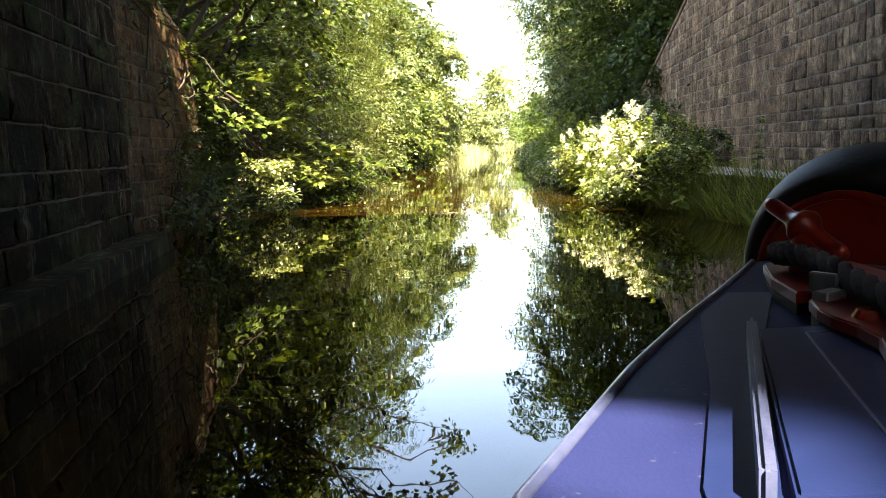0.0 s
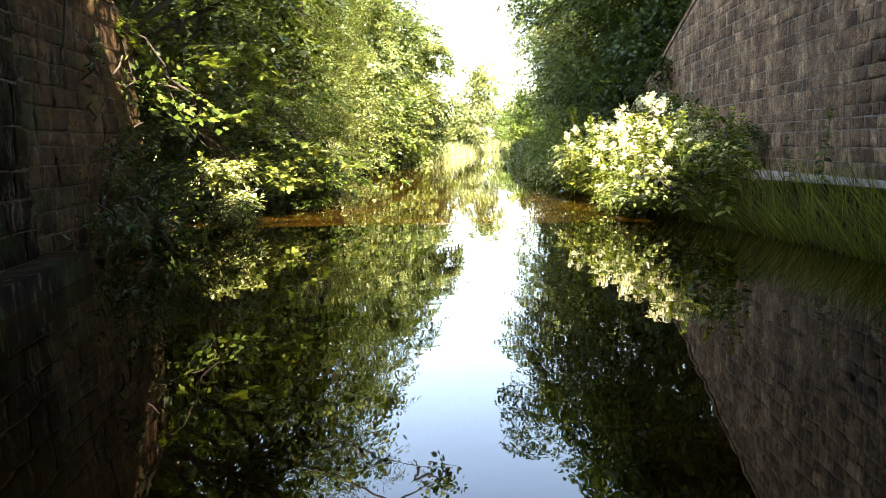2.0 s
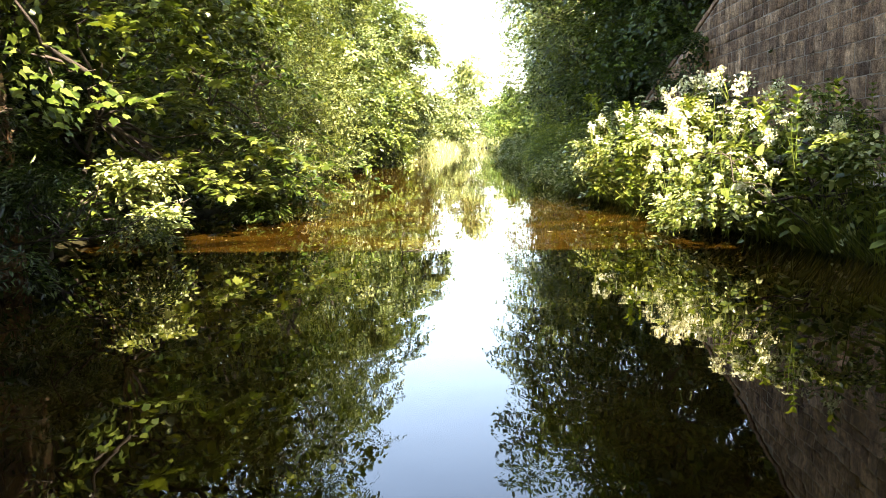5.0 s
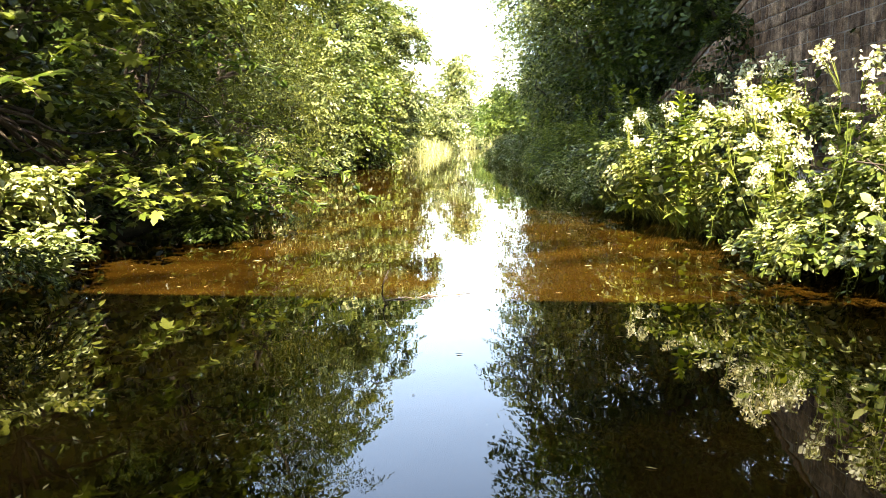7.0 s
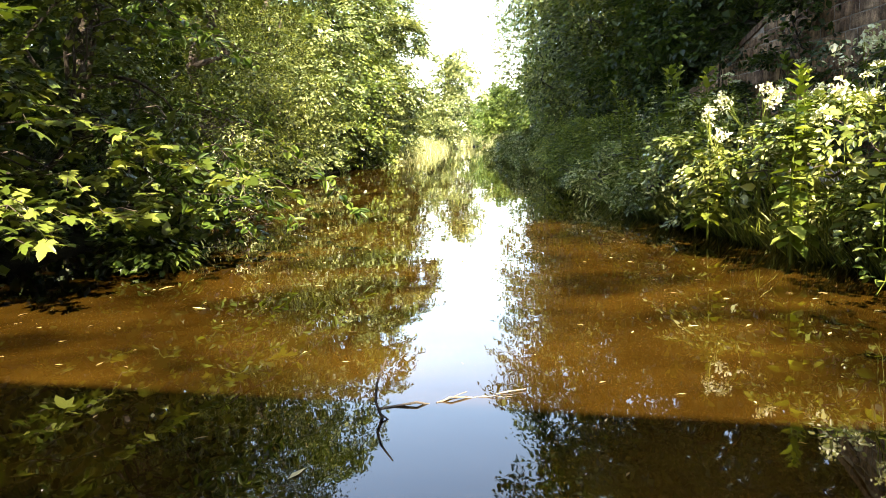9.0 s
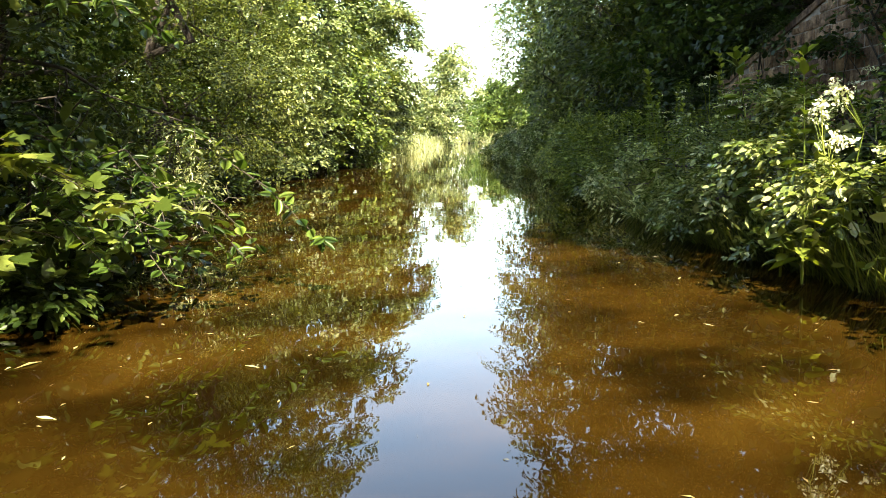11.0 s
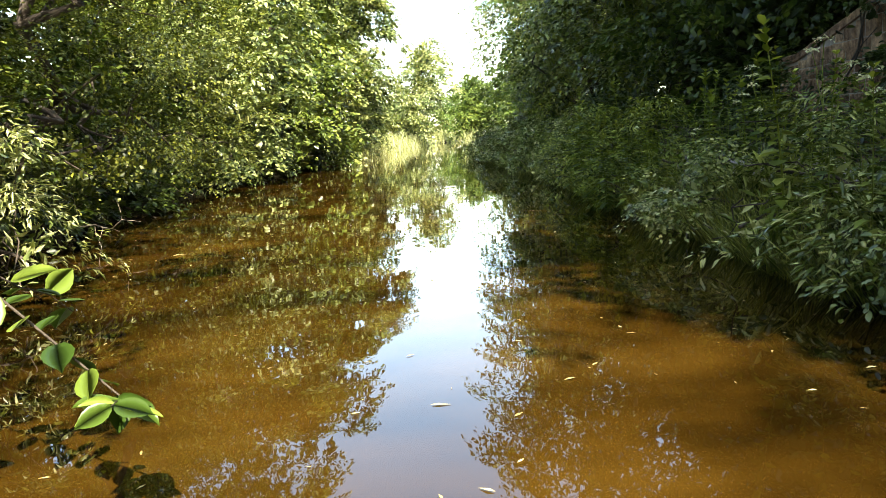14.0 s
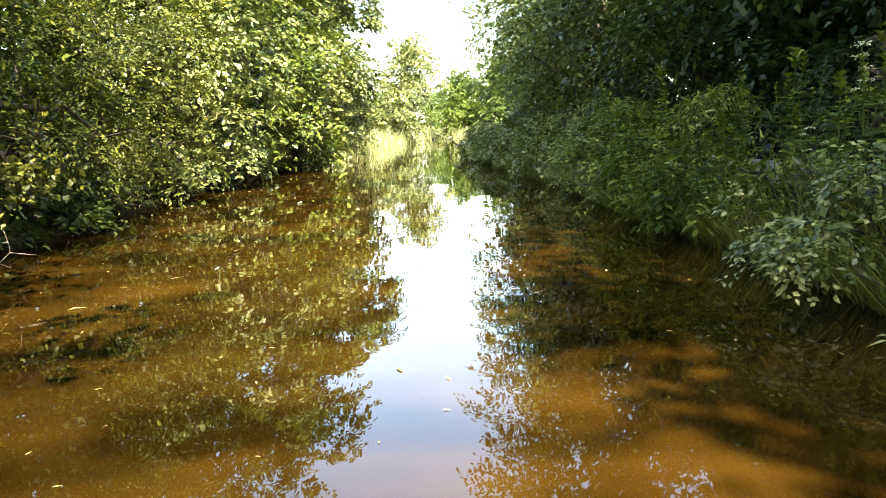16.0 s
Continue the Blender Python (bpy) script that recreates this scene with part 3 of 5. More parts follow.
world_tree(7, (-4.4, 49.0, 0.8), [(-2.8, 48.0, 2.2, 1.7, 2.4, 2.0), (-2.6, 49.0, 5.5, 2.3, 3.0, 2.8), (-3.0, 50.0, 9.0, 2.4, 3.0, 2.6), (-2.6, 50.5, 1.0, 1.5, 2.8, 0.9), (-3.2, 46.0, 0.9, 1.4, 1.8, 0.8)], 1700, 30, 0.19, OVAL, M_SYC, "tall dark green tree on the canal bank", trunk_r=0.2, spread=0.4, lump=1.4)
world_tree(8, (-2.6, 58.0, 0.8), [(-1.3, 57.0, 2.5, 1.8, 2.5, 2.3), (-0.8, 58.0, 6.0, 2.3, 3.0, 2.6), (-1.2, 59.0, 8.6, 2.2, 3.0, 2.2), (-1.4, 59.0, 1.0, 1.4, 2.8, 0.9), (-2.2, 54.5, 0.9, 1.4, 1.6, 0.8)], 1900, 30, 0.2, OVAL, M_GREY, "sunlit tree where the canal bends", trunk_r=0.2, spread=0.42, lump=1.4)
world_tree(9, (5.0, 113.0, 0.6), [(7.4, 112.0, 7.2, 4.0, 4.4, 3.2), (7.7, 112.0, 10.8, 2.6, 3.4, 2.4), (3.4, 110.0, 4.6, 4.0, 4.4, 3.2), (4.4, 111.0, 2.5, 5.4, 3.6, 2.2)], 1300, 28, 0.32, DIAMOND, M_GREY, "round grey-green tree far along the canal", trunk_r=0.3, spread=0.6, inner=0.9)
world_tree(10, (13.0, 150.0, 0.6), [(13.0, 150.0, 4.4, 5.0, 4.0, 3.6), (16.0, 152.0, 5.6, 4.0, 4.0, 3.4), (22.0, 156.0, 4.6, 5.0, 4.0, 3.8), (14.0, 151.0, 1.9, 8.0, 3.0, 1.8)], 1500, 28, 0.32, DIAMOND, M_FAR, "round sunlit tree far along the canal", trunk_r=0.3, spread=0.7)
for k, (x, y, h) in enumerate([(16.0, 132, 10.0), (21.0, 127, 11.5), (26.0, 131, 11.0)]):
    world_tree(12 + k, (x, y, 0.6), [(x, y, h * 0.35, 3.6, 3.6, h * 0.33), (x + 0.4, y, h * 0.72, 2.9, 3.2, h * 0.27)], 420, 26, 0.38, DIAMOND, M_FAR, "hazy sunlit tree where the canal turns away", trunk_r=0.25, spread=0.65, inner=0.9, solid=True)
world_tree(11, (-1.2, 66.0, 0.6), [(-0.3, 65.0, 2.3, 1.6, 2.4, 1.9), (-0.8, 66.5, 5.0, 1.7, 2.6, 2.0), (-0.4, 63.0, 0.9, 1.2, 2.0, 0.8)], 1000, 30, 0.17, OVAL, M_GREY, "sunlit grey-green tree past the bend", trunk_r=0.16, spread=0.4)
# ivy, ferns and brambles on the wing walls, an elder at the water
world_shrub(20, (-4.9, 13.5, 0.6), [(-4.5, 11.5, 3.6, 0.2, 0.7, 0.5), (-4.5, 12.6, 2.4, 0.22, 0.35, 0.9), (-4.8, 14.9, 1.9, 0.3, 0.35, 1.2), (-4.8, 14.6, 3.4, 0.3, 0.5, 0.35), (-4.72, 14.2, 2.7, 0.18, 0.5, 0.8), (-4.5, 13.8, 1.3, 0.3, 0.8, 0.5)], 300, 26, 0.08, LANCE, M_IVY, "hart's tongue ferns and ivy hanging on the wet wall", name="ivy", spread=0.2)
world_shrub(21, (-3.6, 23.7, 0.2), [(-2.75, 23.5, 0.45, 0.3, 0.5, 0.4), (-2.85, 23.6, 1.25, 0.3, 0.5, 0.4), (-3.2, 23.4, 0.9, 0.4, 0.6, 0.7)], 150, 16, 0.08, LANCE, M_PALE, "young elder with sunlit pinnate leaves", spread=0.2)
for k, (y, z, h) in enumerate([(19.0, 1.3, 1.3), (21.2, 1.5, 1.2), (23.4, 1.4, 1.1), (25.4, 1.2, 0.9), (22.4, 2.7, 0.5)]):
    x = wall_x(y)
    world_shrub(22 + k, (x - 0.3, y, 0.5), [(x - 0.12, y, z, 0.3, 1.2, h), (x - 0.7, y + 0.3, 0.9, 0.5, 1.0, 0.6)], 240, 24, 0.085, OVAL, M_IVY if k % 2 else M_DARK, "ivy and brambles climbing the wing wall", name="ivy", spread=0.2)
for k, y in enumerate((15.2, 16.8)):
    x = wall_x(y) - 0.55
    world_shrub(28 + k, (x, y, 0.5), [(x, y, 0.85, 0.45, 0.9, 0.5)], 170, 24, 0.085, LANCE, M_DARK, "dark nettles along the foot of the wing wall", name="nettles", spread=0.2)
world_shrub(22, (-3.6, 19.6, 0.2), [(-2.75, 19.1, 0.45, 0.6, 0.8, 0.5), (-2.9, 19.9, 1.2, 0.6, 0.9, 0.6), (-2.6, 20.5, 0.4, 0.5, 0.7, 0.45)], 330, 24, 0.10, OVAL, M_DARK, "dark leafy bush beneath the hazel", spread=0.18)
# undergrowth along the left bank
for k, y in enumerate(np.arange(12.5, 62, 2.4)):
    x = float(left_edge(y)) - 0.3
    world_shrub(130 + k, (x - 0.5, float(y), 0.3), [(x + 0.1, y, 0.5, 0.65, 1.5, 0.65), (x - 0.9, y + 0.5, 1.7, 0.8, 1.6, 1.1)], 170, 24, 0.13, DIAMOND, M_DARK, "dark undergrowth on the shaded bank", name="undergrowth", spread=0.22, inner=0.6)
# thick growth under the trees behind the towpath
for k, y in enumerate(np.arange(30.5, 60, 3.2)):
    x = float(right_edge(y)) + 3.4
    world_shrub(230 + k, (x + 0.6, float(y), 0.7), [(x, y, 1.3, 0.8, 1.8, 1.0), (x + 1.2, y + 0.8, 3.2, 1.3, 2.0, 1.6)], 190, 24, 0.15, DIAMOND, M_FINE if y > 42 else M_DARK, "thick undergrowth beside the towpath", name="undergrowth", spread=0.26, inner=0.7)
# behind the left bank
for k, (x, y, h) in enumerate([(-10, 19, 9), (-9.5, 26, 10), (-10, 34, 11), (-9, 43, 12), (-8, 52, 12), (-6, 63, 11), (-3, 72, 10)]):
    world_tree(30 + k, (x, y, 1.4), [(x + 0.8, y, h * 0.35, 2.8, 3.6, h * 0.28), (x, y + 0.5, h * 0.75, 3.0, 3.6, h * 0.3)], 430, 24, 0.3, DIAMOND, M_DARK, "tall tree in the wood behind the bank", trunk_r=0.2, spread=0.5, inner=1.2, solid=True)

# shade trees added by the bridge, out of view behind both wing walls
for k, (x, y, s) in enumerate([(8.6, 13.5, 1), (8.8, 19.5, 1.05), (-8.0, 11.5, 1)]):
    sx = -1 if x > 0 else 1
    # extra masses reaching over the canal, placed to shade the water on the right
    over = [(5.6, 16.5, 9.0, 2.2, 3.0, 1.2), (5.5, 20.5, 8.3, 2.1, 2.6, 1.2)] if k == 1 else [(4.9, 13.6, 8.9, 1.9, 2.4, 1.1)] if k == 0 else []
    world_tree(170 + k, (x, y, 3.0), over + [(x + sx * 0.6, y, 8.3 * s, 3.2, 3.4, 2.0), (x, y + 0.6, 11 * s, 2.8, 3.0, 2.0), (x + sx * 2.2, y + 1.0, 7.2 * s, 1.8, 2.2, 1.2)], 950, 28, 0.2, DIAMOND, M_DARK, "tall dark tree behind the bridge wing wall", trunk_r=0.24, spread=0.42, inner=1.2, solid=True)

# unseen trees added on the far side of the bridge, to keep it dark underneath
for k, (x, y, s) in enumerate([(-10.5, -12, 1.0), (6.6, -10.5, 1.0), (0.0, -22, 1.2), (5.2, -20, 1.1), (-5.5, -27, 1.2), (-6.2, -9.5, 1.0), (2.6, -15.5, 1.1)]):
    world_tree(180 + k, (x, y, 0.9), [(x, y, 3.0 * s, 3.4, 3.4, 2.6), (x - 0.3, y + 0.4, 7.0 * s, 3.6, 3.6, 2.8)], 280, 22, 0.4, DIAMOND, M_DARK, "tall tree on the other side of the bridge", trunk_r=0.25, spread=0.5, inner=1.2, solid=True)

# two more added closer in, screening the sky at the far mouth
for k, (x, y, b) in enumerate([(-7.5, -6.5, [(-5.5, -6.5, 2.4, 2.2, 2.4, 2.2), (-4.0, -6.0, 6.0, 3.0, 2.6, 2.2), (-1.7, -6.2, 8.2, 2.0, 2.4, 1.8)]), (7.6, -8.0, [(5.6, -7.5, 2.4, 2.2, 2.4, 2.2), (4.4, -7.0, 6.0, 2.8, 2.6, 2.2), (1.3, -7.2, 8.5, 0.7, 0.8, 0.45), (3.1, -7.4, 9.7, 0.7, 0.8, 0.5)])]):
    world_tree(190 + k, (x, y, 0.8), b, 480, 24, 0.32, DIAMOND, M_DARK, "dense tree crowding the far mouth of the bridge", trunk_r=0.25, spread=0.45, inner=1.2, solid=True)

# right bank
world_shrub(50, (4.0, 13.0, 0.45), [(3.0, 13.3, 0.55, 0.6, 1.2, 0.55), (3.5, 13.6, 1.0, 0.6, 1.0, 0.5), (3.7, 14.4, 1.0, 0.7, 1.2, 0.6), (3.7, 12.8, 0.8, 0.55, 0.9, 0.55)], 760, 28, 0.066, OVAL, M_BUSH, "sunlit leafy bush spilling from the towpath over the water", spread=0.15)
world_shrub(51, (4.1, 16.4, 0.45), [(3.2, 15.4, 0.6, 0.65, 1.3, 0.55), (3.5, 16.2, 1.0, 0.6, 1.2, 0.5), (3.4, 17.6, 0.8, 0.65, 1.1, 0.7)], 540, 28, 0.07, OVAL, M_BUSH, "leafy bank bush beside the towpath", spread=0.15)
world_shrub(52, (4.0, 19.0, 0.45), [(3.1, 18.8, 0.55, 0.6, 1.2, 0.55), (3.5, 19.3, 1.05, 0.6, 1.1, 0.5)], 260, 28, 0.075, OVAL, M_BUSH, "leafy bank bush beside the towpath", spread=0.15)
for k, y in enumerate(np.arange(20.6, 58, 1.9)):
    e = float(right_edge(y))
    shape, size, mat = ((OVAL, 0.06, M_NETTLE), (LANCE, 0.095, M_NETTLE), (DIAMOND, 0.055, M_NETTLE))[k % 3]
    mat = M_BUSH if y > 33 or y < 26 else mat
    g = 1.0 if y < 34 else 1.5
    world_shrub(60 + k, (e + 0.9, float(y), 0.5), [(e + 0.1, y, 0.35, 0.45, 1.1, 0.35), (e + 0.6, y + 0.4, 0.7, 0.55, 1.0, 0.45), (e + 1.4, y + 0.3, 0.95, 0.8, 1.1, 0.6 + 0.25 * math.sin(k * 2.1))], 300, 26, size * g, shape, mat,
                ("tangled nettles on the canal bank", "clump of long grasses on the canal bank", "low dark leafy growth on the canal bank")[k % 3], name="bank_plants", spread=0.15 if k % 3 != 1 else 0.2)
# the highest masses reach out above the view to shade water and wall end
RT = [(9.6, 29, [(8.0, 28, 5, 2.5, 3, 2.2), (6.6, 30, 9.0, 3.6, 3.5, 2.6), (7.4, 31.5, 3, 1.7, 2, 1.4)]),
      (9.2, 37, [(7.5, 36, 4.5, 2.4, 3, 2.4), (6.7, 38, 9.0, 3.2, 3.5, 2.6)]),
      (9.4, 45, [(7.6, 45, 4.5, 2.2, 3, 2.6), (7.6, 46, 8.8, 2.9, 3.5, 3)]),
      (10, 54, [(8.4, 53, 4.5, 2.4, 3, 2.8), (8.8, 54, 8.5, 2.8, 3, 3)]),
      (12.5, 22, [(10, 22, 8.4, 3.6, 3.5, 2.6), (10.5, 25, 6, 2.4, 3, 2.5), (6.6, 24.5, 8.6, 2.5, 3.2, 1.5)]),
      (11.0, 32.5, [(9.6, 32.5, 3.4, 2.2, 3, 2.2), (10, 33, 6.5, 2.6, 3, 2.4)])]
# solid canopy added overhead, out of view, to darken the wood below
world_tree(86, (11.0, 27.0, 1.8), [(8.2, 24.0, 10.8, 3.2, 3.8, 1.3), (8.6, 30.0, 11.2, 3.4, 4.0, 1.3), (9.6, 19.0, 11.4, 3.2, 3.6, 1.2), (8.2, 35.5, 11.0, 3.0, 3.6, 1.3)], 700, 26, 0.3, DIAMOND, M_DARK, "tall spreading tree roofing the towpath wood", trunk_r=0.3, spread=0.45, inner=1.2, solid=True)
world_shrub(59, (6.3, 27.6, 0.5), [(6.2, 27.4, 1.2, 0.4, 1.3, 0.9), (6.3, 28.6, 1.0, 0.5, 0.9, 0.8), (6.4, 26.0, 2.5, 0.45, 1.3, 0.5)], 360, 26, 0.075, OVAL, M_IVY, "ivy and brambles over the low end of the wing wall", spread=0.16)
# Leaf colour follows the light: shade-dark tones near, paler sunlit tones further on.
for k, (x, y, b) in enumerate(RT):
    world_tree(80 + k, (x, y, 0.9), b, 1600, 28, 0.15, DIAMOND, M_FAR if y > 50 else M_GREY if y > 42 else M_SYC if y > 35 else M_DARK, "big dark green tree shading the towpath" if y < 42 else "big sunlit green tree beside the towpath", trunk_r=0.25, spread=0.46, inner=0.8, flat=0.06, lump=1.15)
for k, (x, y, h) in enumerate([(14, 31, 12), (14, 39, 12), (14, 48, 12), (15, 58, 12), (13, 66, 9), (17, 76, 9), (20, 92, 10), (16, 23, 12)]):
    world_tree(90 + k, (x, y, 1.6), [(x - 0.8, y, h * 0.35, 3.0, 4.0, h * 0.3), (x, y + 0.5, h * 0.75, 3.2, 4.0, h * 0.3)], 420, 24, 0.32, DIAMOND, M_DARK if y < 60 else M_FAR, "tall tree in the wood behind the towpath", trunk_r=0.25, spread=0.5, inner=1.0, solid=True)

# ---- the narrowboat's bow ----
def deck_mat():
    m, t, p, out = nodes_of("dark_blue_deck_paint")
    col = ramp(t, noise_of(t, 2.2, 5), [(0.3, (0.008, 0.012, 0.050)), (0.7, (0.014, 0.019, 0.068))])
    sp = ramp(t, noise_of(t, 55, 3, 0.7), [(0.66, (0, 0, 0)), (0.74, (0.5, 0.5, 0.5))])
    t.links.new(mixc(t, col, (0.10, 0.11, 0.16), sp), p.inputs["Base Color"])
    p.inputs["Roughness"].default_value = 0.5
    p.inputs["Specular IOR Level"].default_value = 0.25
    p.inputs["IOR"].default_value = 1.16
    bump(t, p, noise_of(t, 160, 3, 0.6), 0.25, 0.003)
    return m


M_DECK = deck_mat()
M_RED = plain_mat("red_gloss_paint", (0.14, 0.008, 0.0035), (0.22, 0.014, 0.006), 8, 0.3, 0, 0.15, 0.004)
M_RUBBER = plain_mat("black_rubber", (0.004, 0.004, 0.0045), (0.010, 0.010, 0.011), 12, 0.55, 0, 0.3, 0.004)
M_ROPE = plain_mat("black_rope", (0.014, 0.014, 0.018), (0.05, 0.05, 0.06), 60, 0.85, 0, 0.6, 0.004)
M_EDGE = plain_mat("worn_steel_edge", (0.02, 0.028, 0.07), (0.07, 0.085, 0.15), 14, 0.4, 0.1, 0.2, 0.003)
M_SMOOTH = plain_mat("dark_blue_gloss_paint", (0.005, 0.010, 0.042), (0.009, 0.016, 0.058), 5, 0.4, 0, 0.15, 0.003)
M_CLIP = plain_mat("bright_steel", (0.45, 0.46, 0.5), (0.65, 0.66, 0.7), 20, 0.3, 0.9, 0.2, 0.003)
for m, ior in ((M_RUBBER, 1.3), (M_RED, 1.45), (M_EDGE, 1.45), (M_SMOOTH, 1.2)):
    m.node_tree.nodes["Principled BSDF"].inputs["IOR"].default_value = ior
DECK_Z, BOAT_X, STEM_Y = 0.885, 0.68, 3.44


def half_beam(y):
    return float(np.interp(y, [0.6, 1.7, 2.0, 2.2, 2.35, 2.56, 2.81, 3.04, 3.27, 3.38, STEM_Y], [0.80, 0.80, 0.785, 0.75, 0.67, 0.56, 0.41, 0.26, 0.115, 0.05, 0.0]))


def box_bm(bm, m, sx, sy, sz, bevel=0.0):
    r = bmesh.ops.create_cube(bm, size=1, matrix=m @ Matrix.Diagonal((sx, sy, sz, 1)))
    if bevel:
        es = list({e for v in r["verts"] for e in v.link_edges})
        bmesh.ops.bevel(bm, geom=es, offset=bevel, segments=2, affect="EDGES")


def sweep(bm, pts, radius, sides=8):
    v, f = tube([[(*p, radius if not callable(radius) else radius(i / (len(pts) - 1))) for i, p in enumerate(pts)]], sides)
    vs = [bm.verts.new(q) for q in v]
    for q in f:
        bm.faces.new([vs[i] for i in q])
    bm.faces.new(vs[:sides][::-1]), bm.faces.new(vs[-sides:])
    bmesh.ops.recalc_face_normals(bm, faces=bm.faces)


def prism(bm, pts, z0, z1, bevel=0.0):
    """A plate over an outline, with softened edges."""
    lo = [bm.verts.new((x, y, z0)) for x, y in pts]
    hi = [bm.verts.new((x, y, z1)) for x, y in pts]
    bm.faces.new(hi), bm.faces.new(lo[::-1])
    for i in range(len(pts)):
        j = (i + 1) % len(pts)
        bm.faces.new((lo[i], lo[j], hi[j], hi[i]))
    bmesh.ops.recalc_face_normals(bm, faces=bm.faces)
    if bevel:
        bmesh.ops.bevel(bm, geom=[e for e in bm.edges if e.verts[0].co.z > z1 - 1e-5 and e.verts[1].co.z > z1 - 1e-5], offset=bevel, segments=2, affect="EDGES")


def build_boat():
    base = Vector((BOAT_X, 1.4, 0))
    th = empty("narrowboat", pose(0.748, 0.305, -0.007, 0, 0, 0.52), "dark blue steel narrowboat bow with red fittings afloat under the bridge", "boat")
    off = Matrix.Translation(-base)

    def put(name, bm, mat, parent=th, label="", smooth=False):
        bm.transform(off)
        return part(name, bm, mat, parent, label, smooth)

    ys = [0.6, 1.2, 1.7, 2.0, 2.2, 2.35, 2.56, 2.7, 2.81, 2.93, 3.04, 3.16, 3.27, 3.38, STEM_Y]
    bm = bmesh.new()
    for s in (-1, 1):
        prev = None
        for y in ys:
            h = half_beam(y)
            col = [bm.verts.new((BOAT_X + s * h * k, y - (1 - k) * 0.12 * (y > 2.3), z)) for k, z in ((1, DECK_Z - 0.004), (0.97, 0.62), (0.95, 0.3), (0.9, -0.45))]
            if prev:
                for k in range(3):
                    bm.faces.new((prev[k], col[k], col[k + 1], prev[k + 1]))
            prev = col
    bm.faces.new([bm.verts.new((BOAT_X + s * 0.8, 0.6, z)) for s, z in ((-1, -0.4), (1, -0.4), (1, DECK_Z - 0.004), (-1, DECK_Z - 0.004))])
    bmesh.ops.remove_doubles(bm, verts=bm.verts, dist=0.002)
    bmesh.ops.recalc_face_normals(bm, faces=bm.faces)
    put("hull", bm, M_DECK)
    bm = bmesh.new()
    rows = [[bm.verts.new((BOAT_X + half_beam(y) * k, y, DECK_Z + 0.010 * (1 - k * k) * half_beam(y))) for k in (-1, -0.5, 0, 0.5, 1)] for y in ys[:-1]]
    for r0, r1 in zip(rows, rows[1:]):
        for k in range(4):
            bm.faces.new((r0[k], r0[k + 1], r1[k + 1], r1[k]))
    put("deck", bm, M_DECK, label="dark blue non-slip deck paint")
    for s in (-1, 1):
        # rounded steel edge, and the smooth painted margin beside the non-slip
        bm = bmesh.new()
        sweep(bm, [(BOAT_X + s * half_beam(y), y, DECK_Z) for y in ys[:-1]], 0.008)
        put("gunwale_edge", bm, M_EDGE, label="worn bright steel edge", smooth=True)
        bm = bmesh.new()
        a, b = (0.125, 2.17), (0.315, 2.66)
        side = lambda p: (p[0] if s < 0 else 2 * BOAT_X - p[0], p[1])
        outer = [(-0.02, 0.61), (0.0, 1.7), (0.09, 2.19), (0.19, 2.45), (0.31, 2.83), (0.42, 3.0), (0.50, 2.98), (0.36, 2.69), (0.15, 2.17), (0.07, 1.7), (0.05, 0.61)]
        prism(bm, [side(q) for q in outer][::1 if s < 0 else -1], DECK_Z + 0.004, DECK_Z + 0.0085)
        put("margin", bm, M_SMOOTH, label="smooth dark blue painted strip")
        # upstand beside the locker lid
        bm = bmesh.new()
        p, q = side(a), side(b)
        ang = math.atan2(-(q[0] - p[0]), q[1] - p[1])
        box_bm(bm, Matrix.Translation(((p[0] + q[0]) / 2, (p[1] + q[1]) / 2 - 0.03, DECK_Z + 0.026)) @ Matrix.Rotation(ang, 4, "Z"), 0.014, 0.53, 0.046, 0.005)
        put("upstand", bm, M_EDGE, label="blue steel upstand with worn edge")
    # locker lid with its thin joints, and the hatch behind it
    bm = bmesh.new()
    left = [(0.148, 2.14), (0.335, 2.66)]
    prism(bm, left + [(2 * BOAT_X - x, y) for x, y in left[::-1]], DECK_Z + 0.002, DECK_Z + 0.024, 0.004)
    lid = put("locker_lid", bm, M_SMOOTH)
    for x0, y0, x1, y1 in ((0.255, 2.14, 0.39, 2.62), (0.39, 2.62, 0.97, 2.62)):
        bm = bmesh.new()
        d = Vector((x1 - x0, y1 - y0, 0))
        box_bm(bm, Matrix.Translation(((x0 + x1) / 2, (y0 + y1) / 2, DECK_Z + 0.0245)) @ Matrix.Rotation(math.atan2(-d.x, d.y), 4, "Z"), 0.003, d.length, 0.002)
        put("joint", bm, M_EDGE, lid)
    bm = bmesh.new()
    box_bm(bm, Matrix.Translation((BOAT_X, 1.63, DECK_Z + 0.02)), 1.14, 0.98, 0.012, 0.004)
    put("hatch_step", bm, M_SMOOTH)
    # red plate with scalloped sides on a dark packing, and its bolts
    edge = [(0.345, 2.30), (0.365, 2.36), (0.395, 2.43), (0.425, 2.50), (0.43, 2.56), (0.425, 2.62), (0.43, 2.67), (0.45, 2.735), (0.49, 2.78)]
    pts = edge + [(2 * BOAT_X - x, y) for x, y in edge[::-1]]
    bm = bmesh.new()
    prism(bm, pts, DECK_Z + 0.030, DECK_Z + 0.048, 0.003)
    plate = put("stem_plate", bm, M_RED, label="red painted steel plate")
    bm = bmesh.new()
    prism(bm, [(BOAT_X + (x - BOAT_X) * 0.985, y) for x, y in pts], DECK_Z + 0.004, DECK_Z + 0.030)
    put("packing", bm, M_RUBBER, plate, "black packing under the plate")
    for x, y in ((0.47, 2.60), (0.43, 2.36), (0.89, 2.60)):
        bm = bmesh.new()
